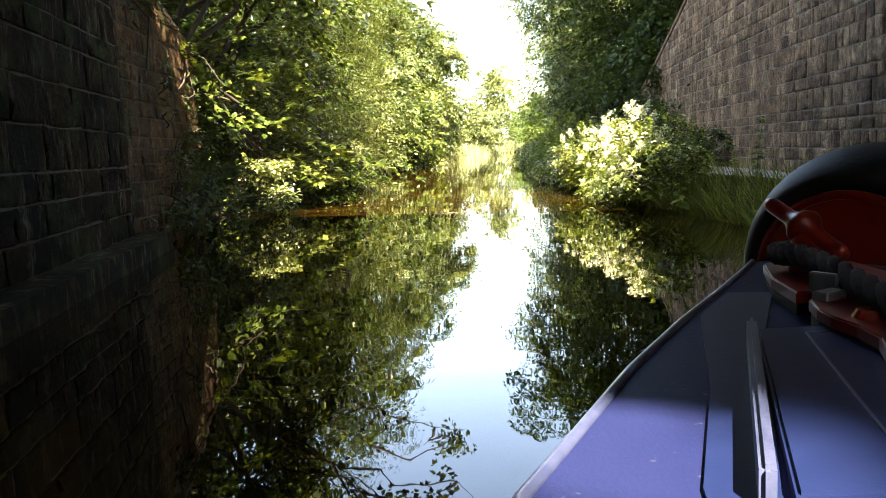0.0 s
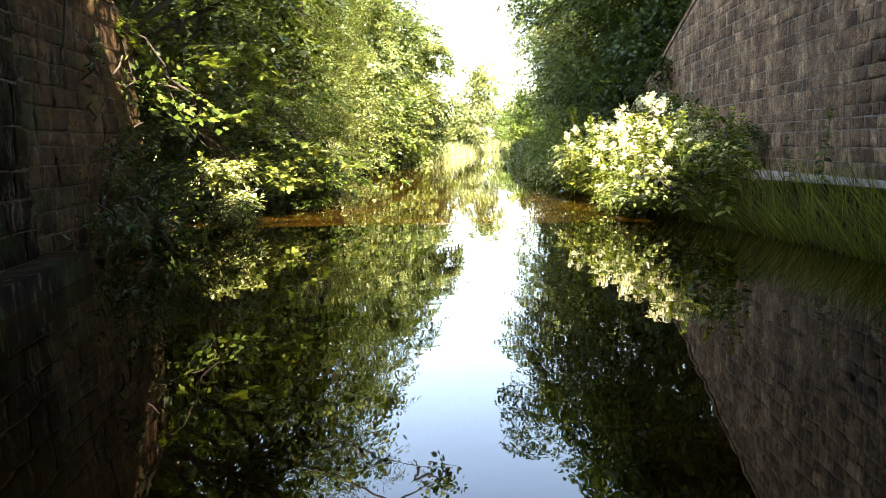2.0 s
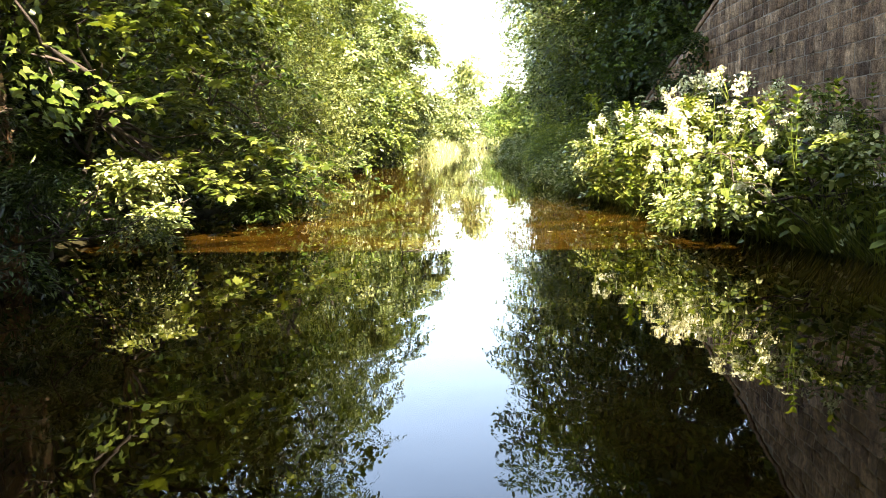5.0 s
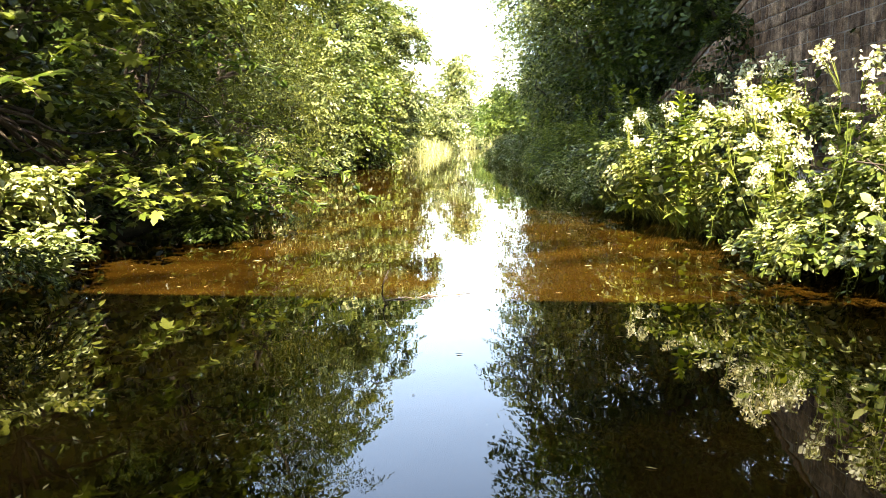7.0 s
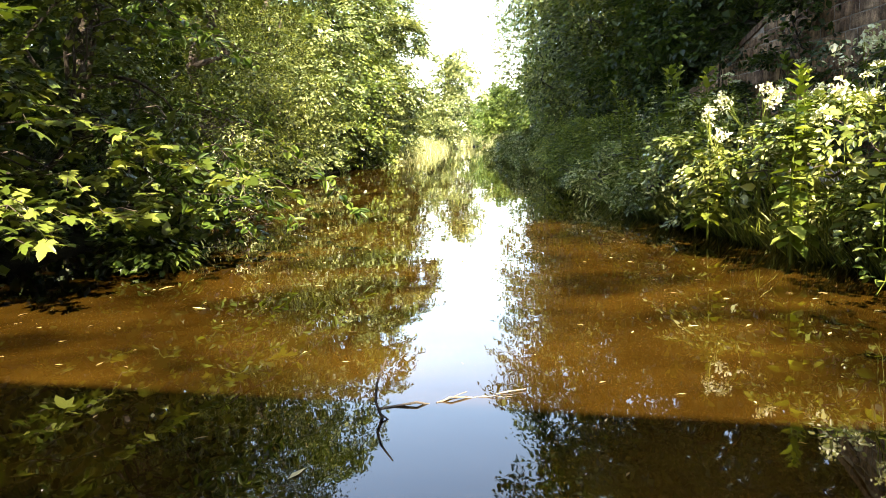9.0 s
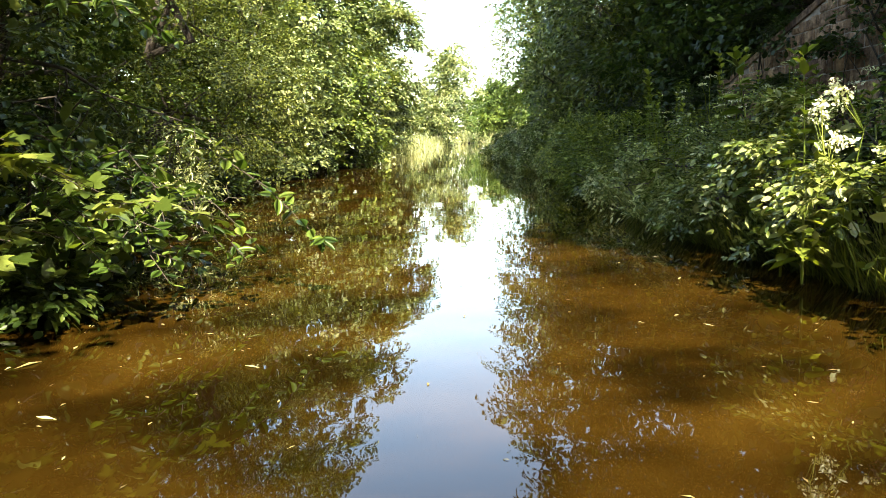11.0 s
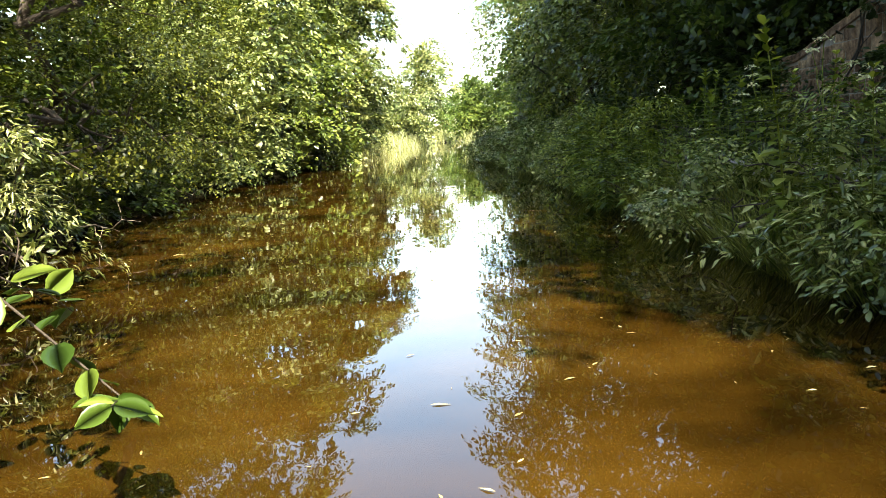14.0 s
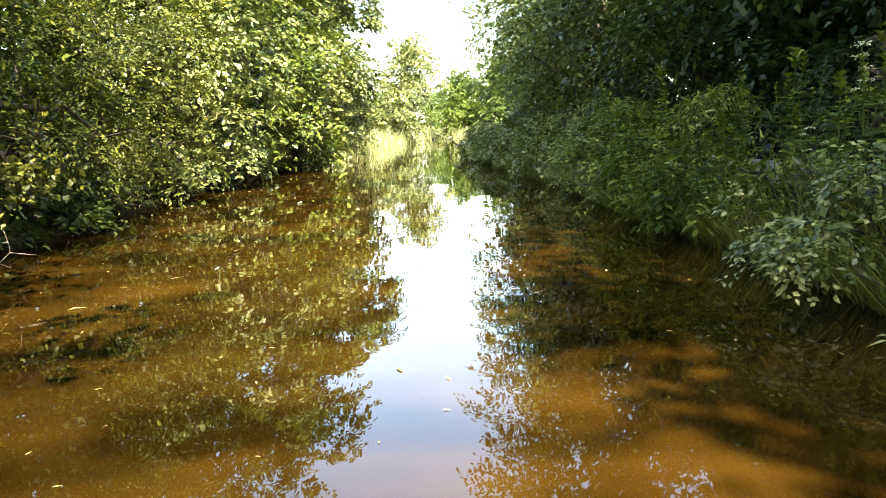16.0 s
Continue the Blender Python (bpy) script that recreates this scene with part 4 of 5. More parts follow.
        bmesh.ops.create_cone(bm, cap_ends=True, segments=16, radius1=0.024, radius2=0.017, depth=0.012, matrix=Matrix.Translation((x, y, DECK_Z + 0.054)))
        put("bolt", bm, M_RED, plate)
    bm = bmesh.new()
    box_bm(bm, Matrix.Translation((0.475, 2.72, DECK_Z + 0.056)) @ Matrix.Rotation(0.5, 4, "Z"), 0.05, 0.028, 0.014, 0.002)
    box_bm(bm, Matrix.Translation((0.49, 2.765, DECK_Z + 0.066)) @ Matrix.Rotation(0.5, 4, "Z"), 0.012, 0.05, 0.034, 0.002)
    put("clip", bm, M_CLIP, plate, "bright steel clip")
    # stud on a red foot: tapered post, ball and crossbar
    bm = bmesh.new()
    prism(bm, [(0.46, 2.80), (0.48, 2.94), (0.53, 3.09), (0.60, 3.13), (0.70, 3.06), (0.70, 2.86), (0.60, 2.80)], DECK_Z + 0.026, DECK_Z + 0.046, 0.003)
    foot = put("stud_foot", bm, M_RED, label="red painted steel foot")
    bm = bmesh.new()
    prism(bm, [(0.464, 2.805), (0.485, 2.94), (0.533, 3.085), (0.60, 3.125), (0.695, 3.055), (0.695, 2.865), (0.60, 2.805)], DECK_Z + 0.004, DECK_Z + 0.026)
    put("packing", bm, M_RUBBER, foot, "black packing under the foot")
    bm = bmesh.new()
    sweep(bm, [(0.575, 2.97, DECK_Z + 0.04), (0.575, 2.98, DECK_Z + 0.08), (0.575, 3.0, 1.01)], lambda f: 0.048 - 0.02 * f, 16)
    stud = put("mooring_stud", bm, M_RED, label="red painted steel mooring stud", smooth=True)
    bm = bmesh.new()
    a, b, n = Vector((0.545, 3.10, 1.056)), Vector((0.596, 2.90, 0.970)), 19
    sweep(bm, [tuple(a.lerp(b, i / (n - 1))) for i in range(n)], lambda f: (0.0155 + 0.022 * math.exp(-((f - 0.5) / 0.10) ** 2)) * (0.72 if f in (0.0, 1.0) else 1), 16)
    put("crossbar", bm, M_RED, stud, "", True)
    # fat round rubber fender on the stem, with its red board and rim
    ax = Vector((-0.74, -0.66, -0.06)).normalized()
    place = Matrix.Translation(Vector((1.09, 3.63, 0.82))) @ ax.to_track_quat("Z", "Y").to_matrix().to_4x4()

    def lathe(prof, count=44):
        bm = bmesh.new()
        rings = [[bm.verts.new((r * math.cos(a), r * math.sin(a), z)) for r, z in prof] for a in (2 * math.pi * k / count for k in range(count))]
        for k in range(count):
            r0, r1 = rings[k], rings[(k + 1) % count]
            for i in range(len(prof) - 1):
                bm.faces.new((r0[i], r1[i], r1[i + 1], r0[i + 1]))
        bmesh.ops.remove_doubles(bm, verts=bm.verts, dist=0.001)
        bmesh.ops.recalc_face_normals(bm, faces=bm.faces)
        bm.transform(place)
        return bm

    prof = [(0.0, -0.22)] + [(0.20 + 0.14 * math.sin(q), 0.03 - 0.23 * math.cos(q)) for q in np.linspace(0.15, 2.5, 12)] + [(0.255, 0.235), (0.24, 0.22), (0.0, 0.215)]
    put("fender", lathe(prof), M_RUBBER, label="round black rubber bow fender", smooth=True)
    put("stem_board", lathe([(0.0, 0.222), (0.225, 0.222), (0.238, 0.232), (0.238, 0.246), (0.228, 0.254), (0.216, 0.246), (0.214, 0.236), (0.0, 0.234)]), M_RED, label="red painted round stem board with a raised rim", smooth=False)
    # laid rope: a turn round the stud, then aft over the plate
    way = [Vector((0.62, 3.02, DECK_Z + 0.075)), Vector((0.575, 3.05, DECK_Z + 0.075)), Vector((0.525, 3.02, DECK_Z + 0.078)), Vector((0.53, 2.93, DECK_Z + 0.085)), Vector((0.535, 2.84, DECK_Z + 0.08)), Vector((0.51, 2.70, DECK_Z + 0.075)),
           Vector((0.49, 2.58, DECK_Z + 0.072)), Vector((0.475, 2.48, DECK_Z + 0.07)), Vector((0.47, 2.38, DECK_Z + 0.07)), Vector((0.49, 2.24, DECK_Z + 0.06)), Vector((0.56, 2.0, DECK_Z + 0.06))]
    n = 150
    cord = None
    for strand in range(3):
        bm = bmesh.new()
        pts = []
        for i in range(n):
            f = i / (n - 1) * (len(way) - 1)
            k = min(int(f), len(way) - 2)
            q = way[k].lerp(way[k + 1], f - k)
            a = i * 0.36 + strand * 2.094
            pts.append((q.x + 0.0115 * math.cos(a), q.y + 0.004 * math.cos(a), q.z + 0.0115 * math.sin(a)))
        sweep(bm, pts, 0.0118, 7)
        if cord is None:
            cord = put("rope", bm, M_ROPE, label="black laid mooring rope", smooth=True)
        else:
            put("strand", bm, M_ROPE, cord, smooth=True)
    return th


build_boat()

# ---- towpath, grass, reeds ----
def build_path():
    ys = np.arange(-20, 60, 0.8)
    v, f = [], []
    for i, y in enumerate(ys):
        r = float(right_edge(y))
        x0, x1 = max(r + 0.9, 4.2 if y < 12 else 0), (wall_x(y) + 0.15 if y < 28.9 else r + 2.7)
        for k in range(5):
            x = x0 + (x1 - x0) * k / 4
            v.append((x, y, 0.56 + 0.03 * math.sin(math.pi * k / 4) + 0.012 * noise.noise((x * 2, y * 2, 3))))
    for i in range(len(ys) - 1):
        for k in range(4):
            a = i * 5 + k
            f.append((a, a + 1, a + 6, a + 5))
    tagged(new("towpath", mesh_of("towpath", np.array(v), np.array(f), M_PATH)), "worn grey gravel towpath at the foot of the wall", "path", kind="structure")


build_path()


def blades(rng, x, y, z, length, droop=0.35, lean=None):
    n = len(x)
    pos = np.stack([x, y, z], 1)
    ang = rng.uniform(0, 2 * math.pi, n)
    side = np.stack([np.cos(ang), np.sin(ang), np.zeros(n)], 1)
    axis = unit(np.array([0, 0, 1.0]) + droop * (side if lean is None else side * 0.6 + np.array(lean)))
    nrm = unit(np.cross(axis, np.cross(np.array([0, 0, 1.0]) + 0.01, side)) + 0.3 * rng.normal(size=(n, 3)))
    nrm = unit(nrm - (nrm * axis).sum(1, keepdims=True) * axis)
    return leaf_arrays(rng, pos, nrm, axis, length, BLADE)


def stuff(name, label, category, arrays, mat):
    v = np.concatenate([a[0] for a in arrays])
    f, off = [], 0
    for a in arrays:
        f.append(a[1] + off)
        off += len(a[0])
    return tagged(new(name, mesh_of(name, v, np.concatenate(f), mat)), label, category, kind="stuff")


rng = np.random.default_rng(200)
n = 38000
y = rng.uniform(5, 62, n)
x = right_edge(y) + np.abs(rng.normal(0, 0.45, n)) + 0.12
stuff("grass_fringe", "long green grass hanging over the towpath edge", "grass", [blades(rng, x, y, 0.0 + np.clip((x - 0.3 - right_edge(y)) / 0.55, 0, 1) * 0.45, rng.uniform(0.2, 0.6, n), 0.85, (-0.55, 0, 0))], M_GRASS)
n = 32000
y = 58 + 95 * rng.random(n) ** 1.3
x = left_edge(y) + rng.normal(-0.6, 1.0, n) - 0.02 * (y - 58)
stuff("reeds", "pale sunlit reeds on the far bank", "reeds", [blades(rng, x, y, np.full(n, 0.0), rng.uniform(0.5, 1.5, n) * (0.8 + 0.35 * np.sin(y * 0.9) * np.sin(y * 0.37 + 1)) * (0.7 + y / 150), 0.45)], M_REED)
n = 18000
y = rng.uniform(60, 190, n)
x = np.where(rng.random(n) < 0.6, left_edge(y) - rng.uniform(0, 14, n), right_edge(y) + rng.uniform(0, 8, n))
stuff("meadow_grass", "sunlit rough grass beyond the bend", "grass", [blades(rng, x, y, np.full(n, 0.3), rng.uniform(0.5, 1.6, n), 0.6)], M_REED)


# ---- tall bank plants ----
def make_stalk(seed, h):
    """An upright leafy stalk: opposite pointed leaves, shorter and paler to the tip."""
    rng = np.random.default_rng(seed)
    th = empty("nettle", (0, 0, -50), "tall leafy green stalk on the bank", "plant", "tall plants on the canal bank")
    bend = rng.normal(0, 0.08, 2)
    st = [(bend[0] * f * f * h, bend[1] * f * f * h, f * h, 0.007 - 0.005 * f) for f in np.linspace(0, 1, 7)]
    v, f = tube([st], 5)
    part_mesh("stem", mesh_of("stem", v, f, M_NETTLE), th)
    pos, ax, sz = [], [], []
    for k, q in enumerate(np.linspace(0.12, 1.0, 22)):
        base = np.array([bend[0] * q * q * h, bend[1] * q * q * h, q * h])
        for s in range(2 if q < 0.9 else 4):
            a = k * 1.57 + s * (math.pi if q < 0.9 else 1.57) + rng.normal(0, 0.25)
            pos.append(base)
            ax.append((math.cos(a), math.sin(a), 0.45 - 0.9 * (1 - q) + 0.6 * (q > 0.85)))
            sz.append((0.125 - 0.07 * q) * rng.uniform(0.8, 1.2))
    pos, ax, sz = np.array(pos), unit(np.array(ax)), np.array(sz)
    nrm = unit(np.array([0, 0, 1.0]) - 0.4 * ax + 0.15 * rng.normal(size=ax.shape))
    nrm = unit(nrm - (nrm * ax).sum(1, keepdims=True) * ax)
    v, f = leaf_arrays(rng, pos, nrm, ax, sz, OVAL)
    part_mesh("leaves", mesh_of("leaves", v, f, M_NETTLE), th)
    return th


def make_umbel(seed, h):
    """Hogweed: a stem with a flat head of tiny cream flowers and two side heads."""
    rng = np.random.default_rng(seed)
    th = empty("hogweed", (0, 0, -50), "hogweed stalk with flat cream-white flower heads", "flower", "white flowers on the canal bank")
    paths, heads = [limb(rng, (0, 0, 0), (0.05, -0.04, h), 0.008, 0.004, 6, 0.2)], [(0.05, -0.04, h, 0.085)]
    for s in (-1, 1):
        tip = (s * 0.14, rng.uniform(-0.1, 0.1), h * rng.uniform(0.82, 0.95))
        paths.append(limb(rng, paths[0][3][:3], tip, 0.005, 0.003, 5, 0.2))
        heads.append((*tip, 0.06))
    v, f = tube(paths, 5)
    part_mesh("stem", mesh_of("stem", v, f, M_NETTLE), th)
    for hx, hy, hz, r in heads:
        n = 46
        a, d = rng.uniform(0, 6.28, n), r * np.sqrt(rng.random(n))
        pos = np.stack([hx + d * np.cos(a), hy + d * np.sin(a), hz + 0.03 - 3.5 * d * d + rng.normal(0, 0.008, n)], 1)
        nrm = unit(np.array([0, 0, 1.0]) + 0.6 * rng.normal(size=pos.shape))
        v, f = leaf_arrays(rng, pos, nrm, unit(rng.normal(size=pos.shape)), 0.024, DIAMOND)
        part_mesh("flower_head", mesh_of("flower_head", v, f, M_FLOWER), th, "flat cream-white flower head")["kind"] = "stuff"
    return th


rng = np.random.default_rng(77)
kinds = [make_stalk(300 + k, h) for k, h in enumerate((0.95, 1.15, 1.3, 0.8))]
spots = [(3.39, 11.56, 1.46), (3.76, 16.27, 1.76), (3.36, 15.76, 1.62), (2.9, 16.96, 1.6), (2.87, 18.56, 1.73), (3.57, 21.38, 1.8), (3.95, 13.4, 1.6), (4.2, 14.6, 1.7), (3.7, 12.5, 1.55), (4.3, 17.6, 1.8)]
for k in range(64):
    yy = rng.uniform(11.0, 31)
    spots.append((float(right_edge(yy)) + rng.uniform(-0.2, 1.0), yy, rng.uniform(0.95, 1.6)))
for k in range(60):
    yy = rng.uniform(18.5, 36)
    spots.append((float(right_edge(yy)) + rng.uniform(0.2, 1.7), yy, rng.uniform(1.2, 2.0)))
used = set()
for k, (x, y, top) in enumerate(spots):
    src = kinds[k % 4]
    h = (0.95, 1.15, 1.3, 0.8)[k % 4]
    base = min(0.5, max(0.05, (x - float(right_edge(y))) * 0.9))
    s = (top - base) / h
    m = Matrix.Translation((x, y, base)) @ Matrix.Rotation(rng.uniform(0, 6.28), 4, "Z") @ Matrix.Rotation(rng.normal(0, 0.1), 4, "X") @ Matrix.Scale(s, 4)
    if k % 4 not in used:
        used.add(k % 4)
        src.matrix_basis = m
    else:
        c = copy_thing(src, m)
        c.matrix_basis = m
um = make_umbel(400, 1.2)
heads = [(3.75, 15.9, 1.72), (3.5, 17.0, 1.7), (3.9, 17.4, 1.78), (4.2, 18.0, 1.8), (3.6, 18.4, 1.66), (4.3, 19.2, 1.82), (3.8, 20.3, 1.6), (4.4, 20.6, 1.75), (3.3, 14.6, 1.5), (3.0, 13.5, 1.25), (3.5, 13.2, 1.5), (4.0, 22.0, 1.65), (2.7, 12.9, 1.1), (2.9, 13.9, 1.3), (2.6, 14.4, 1.05), (3.2, 12.6, 1.4), (2.8, 15.0, 1.2), (3.4, 14.0, 1.55), (2.5, 13.3, 0.95), (3.1, 15.2, 1.4), (4.3, 21.3, 1.85), (4.0, 23.2, 1.7), (4.6, 24.1, 1.95), (4.4, 25.5, 1.6), (4.9, 22.5, 2.1), (5.0, 26.4, 1.8), (3.7, 25.2, 1.2), (3.9, 27.3, 1.3), (4.8, 28.6, 1.6), (5.1, 20.9, 2.0)]
for k, (x, y, top) in enumerate(heads):
    s = (top - 0.45) / 1.2 * rng.uniform(0.8, 1.05)
    m = Matrix.Translation((x, y, 0.45)) @ Matrix.Rotation(rng.uniform(0, 6.28), 4, "Z") @ Matrix.Rotation(rng.normal(0, 0.16), 4, "X") @ Matrix.Scale(s, 4)
    if k == 0:
        um.matrix_basis = m
    else:
        copy_thing(um, m).matrix_basis = m


def make_plume(seed, h):
    """Meadowsweet: a thin stem with a frothy cream plume and a few leaves."""
    rng = np.random.default_rng(seed)
    th = empty("meadowsweet", (0, 0, -50), "meadowsweet stalk with a frothy cream flower plume", "flower", "cream flowers in the bankside bush")
    paths = [limb(rng, (0, 0, 0), (0.04, 0.03, h), 0.005, 0.002, 6, 0.2)]
    pos = []
    for _ in range(4):
        tip = np.array((0.04, 0.03, h)) + rng.normal(0, 0.05, 3) * np.array([1, 1, 0.6])
        paths.append(limb(rng, paths[0][4][:3], tip, 0.003, 0.0015, 4, 0.1))
        pos.append(tip + rng.normal(0, 0.022, (26, 3)))
    v, f = tube(paths, 4)
    part_mesh("stem", mesh_of("stem", v, f, M_NETTLE), th)
    pos = np.concatenate(pos)
    v, f = leaf_arrays(rng, pos, unit(rng.normal(size=pos.shape) + np.array([0, 0, 0.6])), unit(rng.normal(size=pos.shape)), 0.027, DIAMOND)
    tagged(part_mesh("plume", mesh_of("plume", v, f, M_FLOWER), th, "frothy cream plume"), kind="stuff")
    q = np.array([paths[0][k][:3] for k in (1, 2, 3, 3, 4)])
    v, f = leaf_arrays(rng, q, unit(rng.normal(size=q.shape) * 0.3 + np.array([0, 0, 1.0])), unit(rng.normal(size=q.shape) * np.array([1, 1, 0.3])), 0.1, OVAL)
    tagged(part_mesh("leaves", mesh_of("leaves", v, f, M_NETTLE), th), kind="stuff")
    return th


plumes = [make_plume(420, 1.0), make_plume(421, 0.8)]
rng = np.random.default_rng(423)
for k in range(68):
    if k < 36:
        y = rng.uniform(12.6, 18.2)
        x = 2.35 + rng.uniform(0, 1.5) + 0.08 * (y - 13)
        top = 0.55 + 0.62 * (x - 2.2) + rng.uniform(-0.05, 0.35)
    else:
        y = rng.uniform(11.95, 14.6)
        x = 2.25 + rng.uniform(0, 1.0)
        top = rng.uniform(0.3, 0.7) + 0.5 * (x - 2.2)
    h = (1.0, 0.8)[k % 2]
    m = Matrix.Translation((x, y, 0.15)) @ Matrix.Rotation(rng.uniform(0, 6.28), 4, "Z") @ Matrix.Rotation(rng.normal(0, 0.2), 4, "X") @ Matrix.Scale((top - 0.15) / h, 4)
    if k < 2:
        plumes[k].matrix_basis = m
    else:
        copy_thing(plumes[k % 2], m).matrix_basis = m


# ---- boughs with large leaves, low over the water ----
def bough_tree(seed, name, base, hub, ways, step, size, shape, mat, label, droop, tilt, stem="thin grey-brown stems"):
    """A tree of thin stems whose boughs reach from a to b, with side twigs and pairs of large leaves along all of them."""
    rng = np.random.default_rng(seed)
    base = np.array(base)
    th = empty(name, tuple(base), label, "tree")
    hub = np.array(hub) - base
    paths, pos, ax, nr = [limb(rng, (0, 0, -0.3), hub, 0.05, 0.03, 7, 0.3)], [], [], []
    for a, b in ways:
        p = limb(rng, np.array(a) - base, np.array(b) - base, 0.012, 0.003, 9, 0.25, 0.10)
        paths.append(p)
        paths.append(limb(rng, hub, p[0][:3], 0.03, 0.012, 5, 0.2))
        q = np.array(p)[:, :3]
        twigs = [q[2:]]
        for k in (3, 4, 5, 6):
            side = unit(np.cross(q[k + 1] - q[k], (0, 0, 1))) * rng.choice((-1, 1))
            tip = q[k] + unit(q[k + 1] - q[k]) * 0.3 + side * rng.uniform(0.25, 0.5) + np.array([0, 0, rng.uniform(-0.22, 0.05)])
            tw = limb(rng, q[k], tip, 0.005, 0.002, 5, 0.2)
            paths.append(tw)
            twigs.append(np.array(tw)[1:, :3])
        for w in twigs:
            seg = np.linalg.norm(np.diff(w, axis=0), axis=1).sum()
            n = max(2, int(seg / step))
            for i in range(n):
                f = (i + 0.5) / n * (len(w) - 1)
                k = min(int(f), len(w) - 2)
                c = w[k] + (w[k + 1] - w[k]) * (f - k)
                d = unit(w[k + 1] - w[k])
                s = unit(np.cross(d, (0, 0, 1))) * (1 if i % 2 else -1)
                pos.append(c)
                ax.append(unit(d * 0.55 + s + np.array([0, 0, rng.uniform(-droop, 0.1)])))
                nr.append(unit(np.array([0, 0, 1.0]) + tilt * rng.normal(size=3)))
    v, f = tube(paths, 5)
    part_mesh("trunk", mesh_of("trunk", v, f, M_BARK), th, stem)
    v, f = leaf_arrays(rng, np.array(pos), np.array(nr), np.array(ax), size, shape)
    part_mesh("crown", mesh_of("crown", v, f, mat), th)


M_TWIG = plain_mat("pale_dead_wood", (0.09, 0.07, 0.05), (0.22, 0.19, 0.14), 20, 0.85, 0, 0.5, 0.005)
M_HAZEL = leaf_mat("hazel_leaves", (0.026, 0.056, 0.010), (0.065, 0.112, 0.020), (0.14, 0.20, 0.036), 0.35, 0.42)
bough_tree(640, "hazel", (-5.0, 20.4, 0.4), (-4.1, 20.2, 1.5),
           [((-3.4, 20.0, 1.7), (-0.7, 19.2, 0.5)), ((-3.4, 19.9, 1.5), (-1.5, 18.9, 0.45)), ((-3.6, 19.8, 2.6), (-1.75, 19.0, 2.0)), ((-3.6, 19.8, 2.8), (-1.9, 18.6, 2.1)),
            ((-3.5, 20.0, 1.3), (-1.9, 19.4, 0.35)), ((-3.6, 20.4, 1.4), (-1.9, 20.6, 0.5)), ((-3.4, 19.8, 1.4), (-1.15, 18.9, 0.5)), ((-3.4, 19.7, 1.2), (-1.7, 18.5, 0.3)),
            ((-3.6, 19.6, 1.4), (-2.0, 18.2, 0.5)), ((-3.4, 20.1, 1.2), (-1.4, 19.6, 0.3))],
           0.05, 0.13, BROAD, M_HAZEL, "hazel with long leafy sprays reaching low over the water", 0.5, 0.5)
bough_tree(641, "sycamore", (-5.3, 16.8, 0.6), (-4.6, 16.8, 1.8),
           [((-4.2, 16.6, 2.2), (-2.5, 16.0, 2.1)), ((-4.2, 16.9, 2.6), (-2.7, 16.6, 2.45)), ((-4.3, 17.0, 1.3), (-2.7, 17.0, 0.7)), ((-4.2, 17.4, 1.2), (-2.4, 17.9, 0.6)), ((-4.0, 17.8, 1.2), (-1.3, 18.5, 0.75)),
            ((-4.0, 17.5, 1.5), (-2.0, 18.2, 1.0)), ((-4.2, 16.3, 3.0), (-2.9, 15.4, 2.9)), ((-4.2, 16.8, 1.9), (-2.9, 17.4, 1.6)), ((-4.3, 15.9, 2.1), (-3.2, 15.2, 1.7)), ((-4.3, 15.8, 2.9), (-3.3, 14.8, 2.6)), ((-4.1, 17.6, 3.2), (-2.8, 18.0, 3.3)), ((-4.0, 17.2, 1.2), (-2.9, 16.5, 0.6)), ((-4.0, 17.9, 1.1), (-2.7, 18.4, 0.55)), ((-3.8, 18.0, 1.0), (-2.2, 18.9, 0.6)), ((-4.0, 17.4, 1.0), (-3.1, 17.6, 0.45))],
           0.055, 0.155, MAPLE, M_SYC, "young sycamore with sunlit lobed leaves in flat sprays", 0.5, 0.3)

# ---- on the water ----
M_DEADLEAF = leaf_mat("floating_dead_leaves", (0.10, 0.065, 0.025), (0.26, 0.20, 0.08), (0.50, 0.43, 0.22), 0.6, 0.1)
rng = np.random.default_rng(900)
n = 1200
x, y = rng.uniform(-4.2, 3.6, n), 11 + 30 * rng.random(n) ** 1.2
cl = rng.random(n) < 0.5
x = np.where(cl, np.where(rng.random(n) < 0.6, -2.8, 2.0) + rng.normal(0, 0.8, n), x)
pos = np.stack([x, y, np.full(n, 0.004)], 1)
nrm = unit(np.array([0, 0, 1.0]) + 0.05 * rng.normal(size=(n, 3)))
a = rng.uniform(0, 6.28, n)
v = leaf_arrays(rng, pos, nrm, np.stack([np.cos(a), np.sin(a), np.zeros(n)], 1), rng.uniform(0.014, 0.07, n) * np.where(rng.random(n) < 0.05, 2, 1), LANCE)
v[0][:, 2] = np.maximum(v[0][:, 2], 0.003)
stuff("floating_leaves", "yellow and brown dead leaves floating on the water", "leaves", [v], M_DEADLEAF)

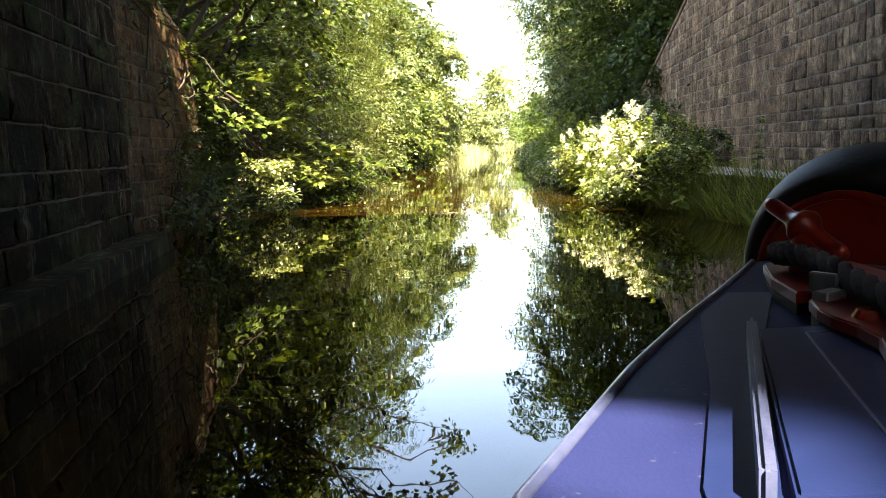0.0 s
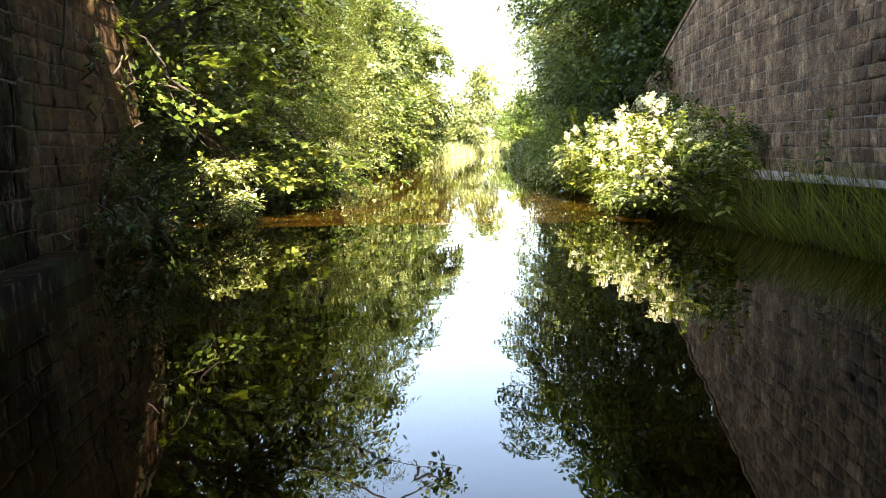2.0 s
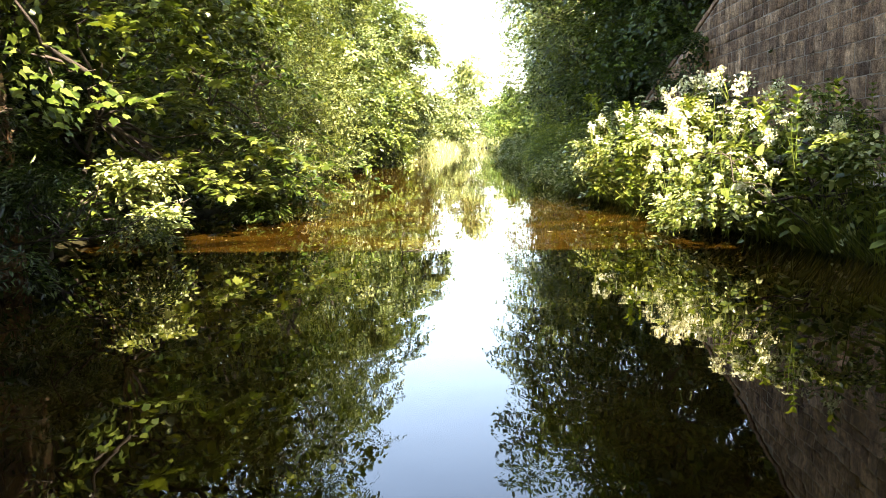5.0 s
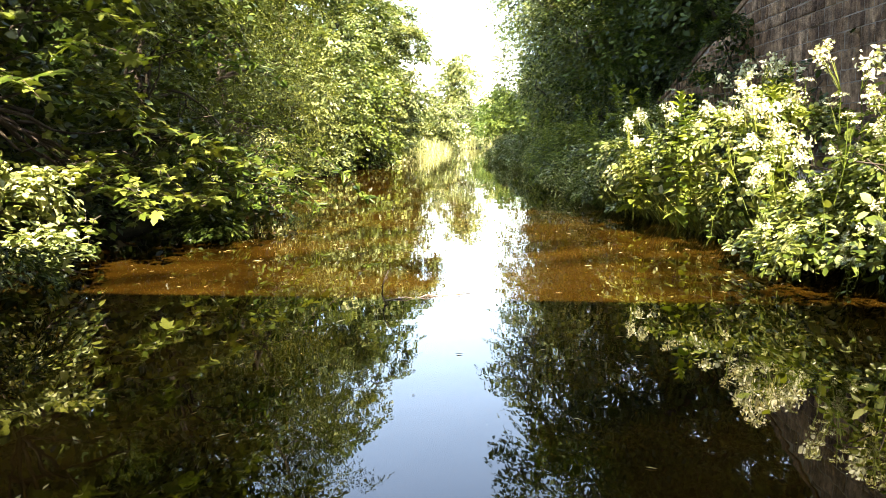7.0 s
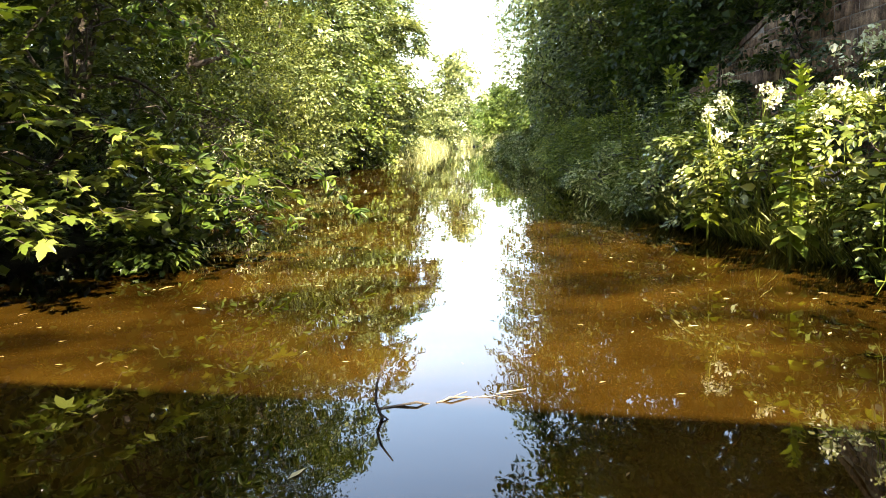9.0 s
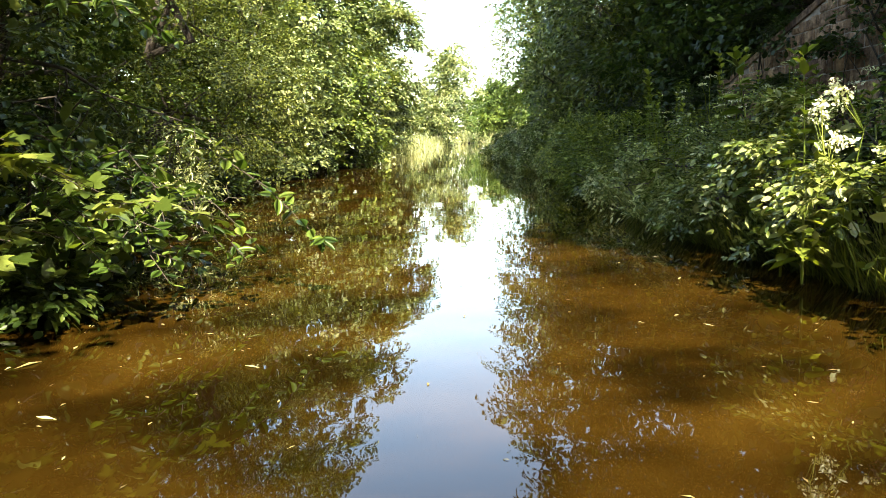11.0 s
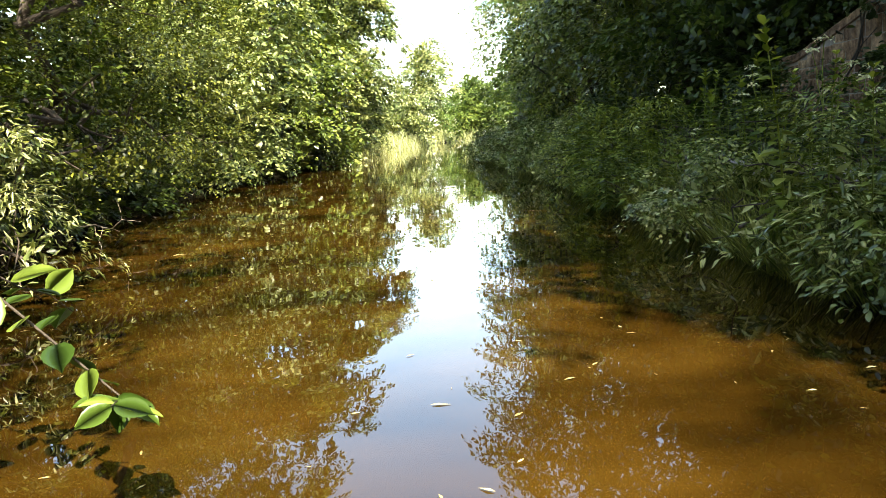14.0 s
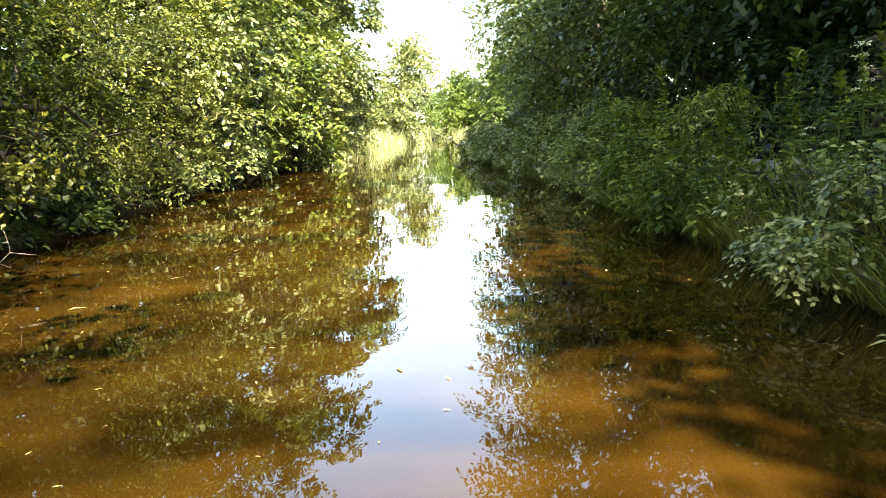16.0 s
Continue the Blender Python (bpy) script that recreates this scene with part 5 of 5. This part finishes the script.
th = empty("floating_branch", (-0.39, 14.25, 0), "dead grey branch floating with a twig sticking up", "branch")
r2 = np.random.default_rng(41)
v, f = tube([limb(r2, (-0.02, 0.12, 0.0), (0.68, 0.24, 0.006), 0.0075, 0.003, 9, 0.10), limb(r2, (0.25, 0.15, 0.0), (0.40, 0.24, 0.012), 0.004, 0.002, 5, 0.1), limb(r2, (0.45, 0.19, 0.0), (0.60, 0.14, 0.01), 0.003, 0.0015, 5, 0.1)], 6)
part_mesh("limb", mesh_of("limb", v, f, M_TWIG), th)
v, f = tube([[(0.0, 0.0, -0.15, 0.009), (0.005, 0.0, 0.0, 0.008), (-0.02, 0.02, 0.07, 0.007), (-0.012, 0.05, 0.14, 0.006), (0.035, 0.10, 0.24, 0.004)], limb(r2, (0.0, 0.0, 0.02), (0.06, -0.03, -0.02), 0.005, 0.003, 4)], 6)
part_mesh("twig", mesh_of("twig", v, f, M_BARK), th)

twig_places = [((-4.0, 27.3, 0.2), (-2.87, 26.86, 0.32)), ((-4.1, 22.8, 0.15), (-3.0, 23.6, 0.42)), ((-4.2, 16.9, 0.5), (-3.3, 16.4, 0.62)), ((-4.6, 33.5, 0.2), (-3.5, 33.0, 0.35)), ((-4.3, 24.6, 0.1), (-3.1, 24.9, 0.05))]
for k, (a, b2) in enumerate(twig_places):
    r2 = np.random.default_rng(700 + k)
    a, b2 = np.array(a), np.array(b2)
    th = empty("dead_twig", tuple(a), "bare pale dead twig reaching over the water", "twig", "dead twigs along the bank")
    main = limb(r2, (0, 0, 0), b2 - a, 0.014, 0.004, 7, 0.35)
    side = [limb(r2, main[i][:3], np.array(main[i][:3]) + r2.normal(0, 0.16, 3), 0.006, 0.002, 4, 0.2) for i in (2, 3, 4, 5)]
    v, f = tube([main, *side], 6)
    part_mesh("limb", mesh_of("limb", v, f, M_TWIG), th)

# ---- stones of the walls ----
uy = math.sqrt(1 + 0.01)
stone_wall(11, wall_right, (wall_x(RY0), RY0, 0), (0.1, 1, 0), (-1, 0.1, 0), (RY1 - RY0) * uy, 0.35, lambda u: wall_top(RY0 + u / uy), 0.225, 0.30, M_STONE, 0.012, 0.015,
           lambda u, z: 5.0 < u < 14.5 and z < 2.7, 0.3, 0.35)
ll = math.hypot(11, 0.15 * 11)
abut = [o for o in bridge.children if o.name.startswith("abutment")][0]
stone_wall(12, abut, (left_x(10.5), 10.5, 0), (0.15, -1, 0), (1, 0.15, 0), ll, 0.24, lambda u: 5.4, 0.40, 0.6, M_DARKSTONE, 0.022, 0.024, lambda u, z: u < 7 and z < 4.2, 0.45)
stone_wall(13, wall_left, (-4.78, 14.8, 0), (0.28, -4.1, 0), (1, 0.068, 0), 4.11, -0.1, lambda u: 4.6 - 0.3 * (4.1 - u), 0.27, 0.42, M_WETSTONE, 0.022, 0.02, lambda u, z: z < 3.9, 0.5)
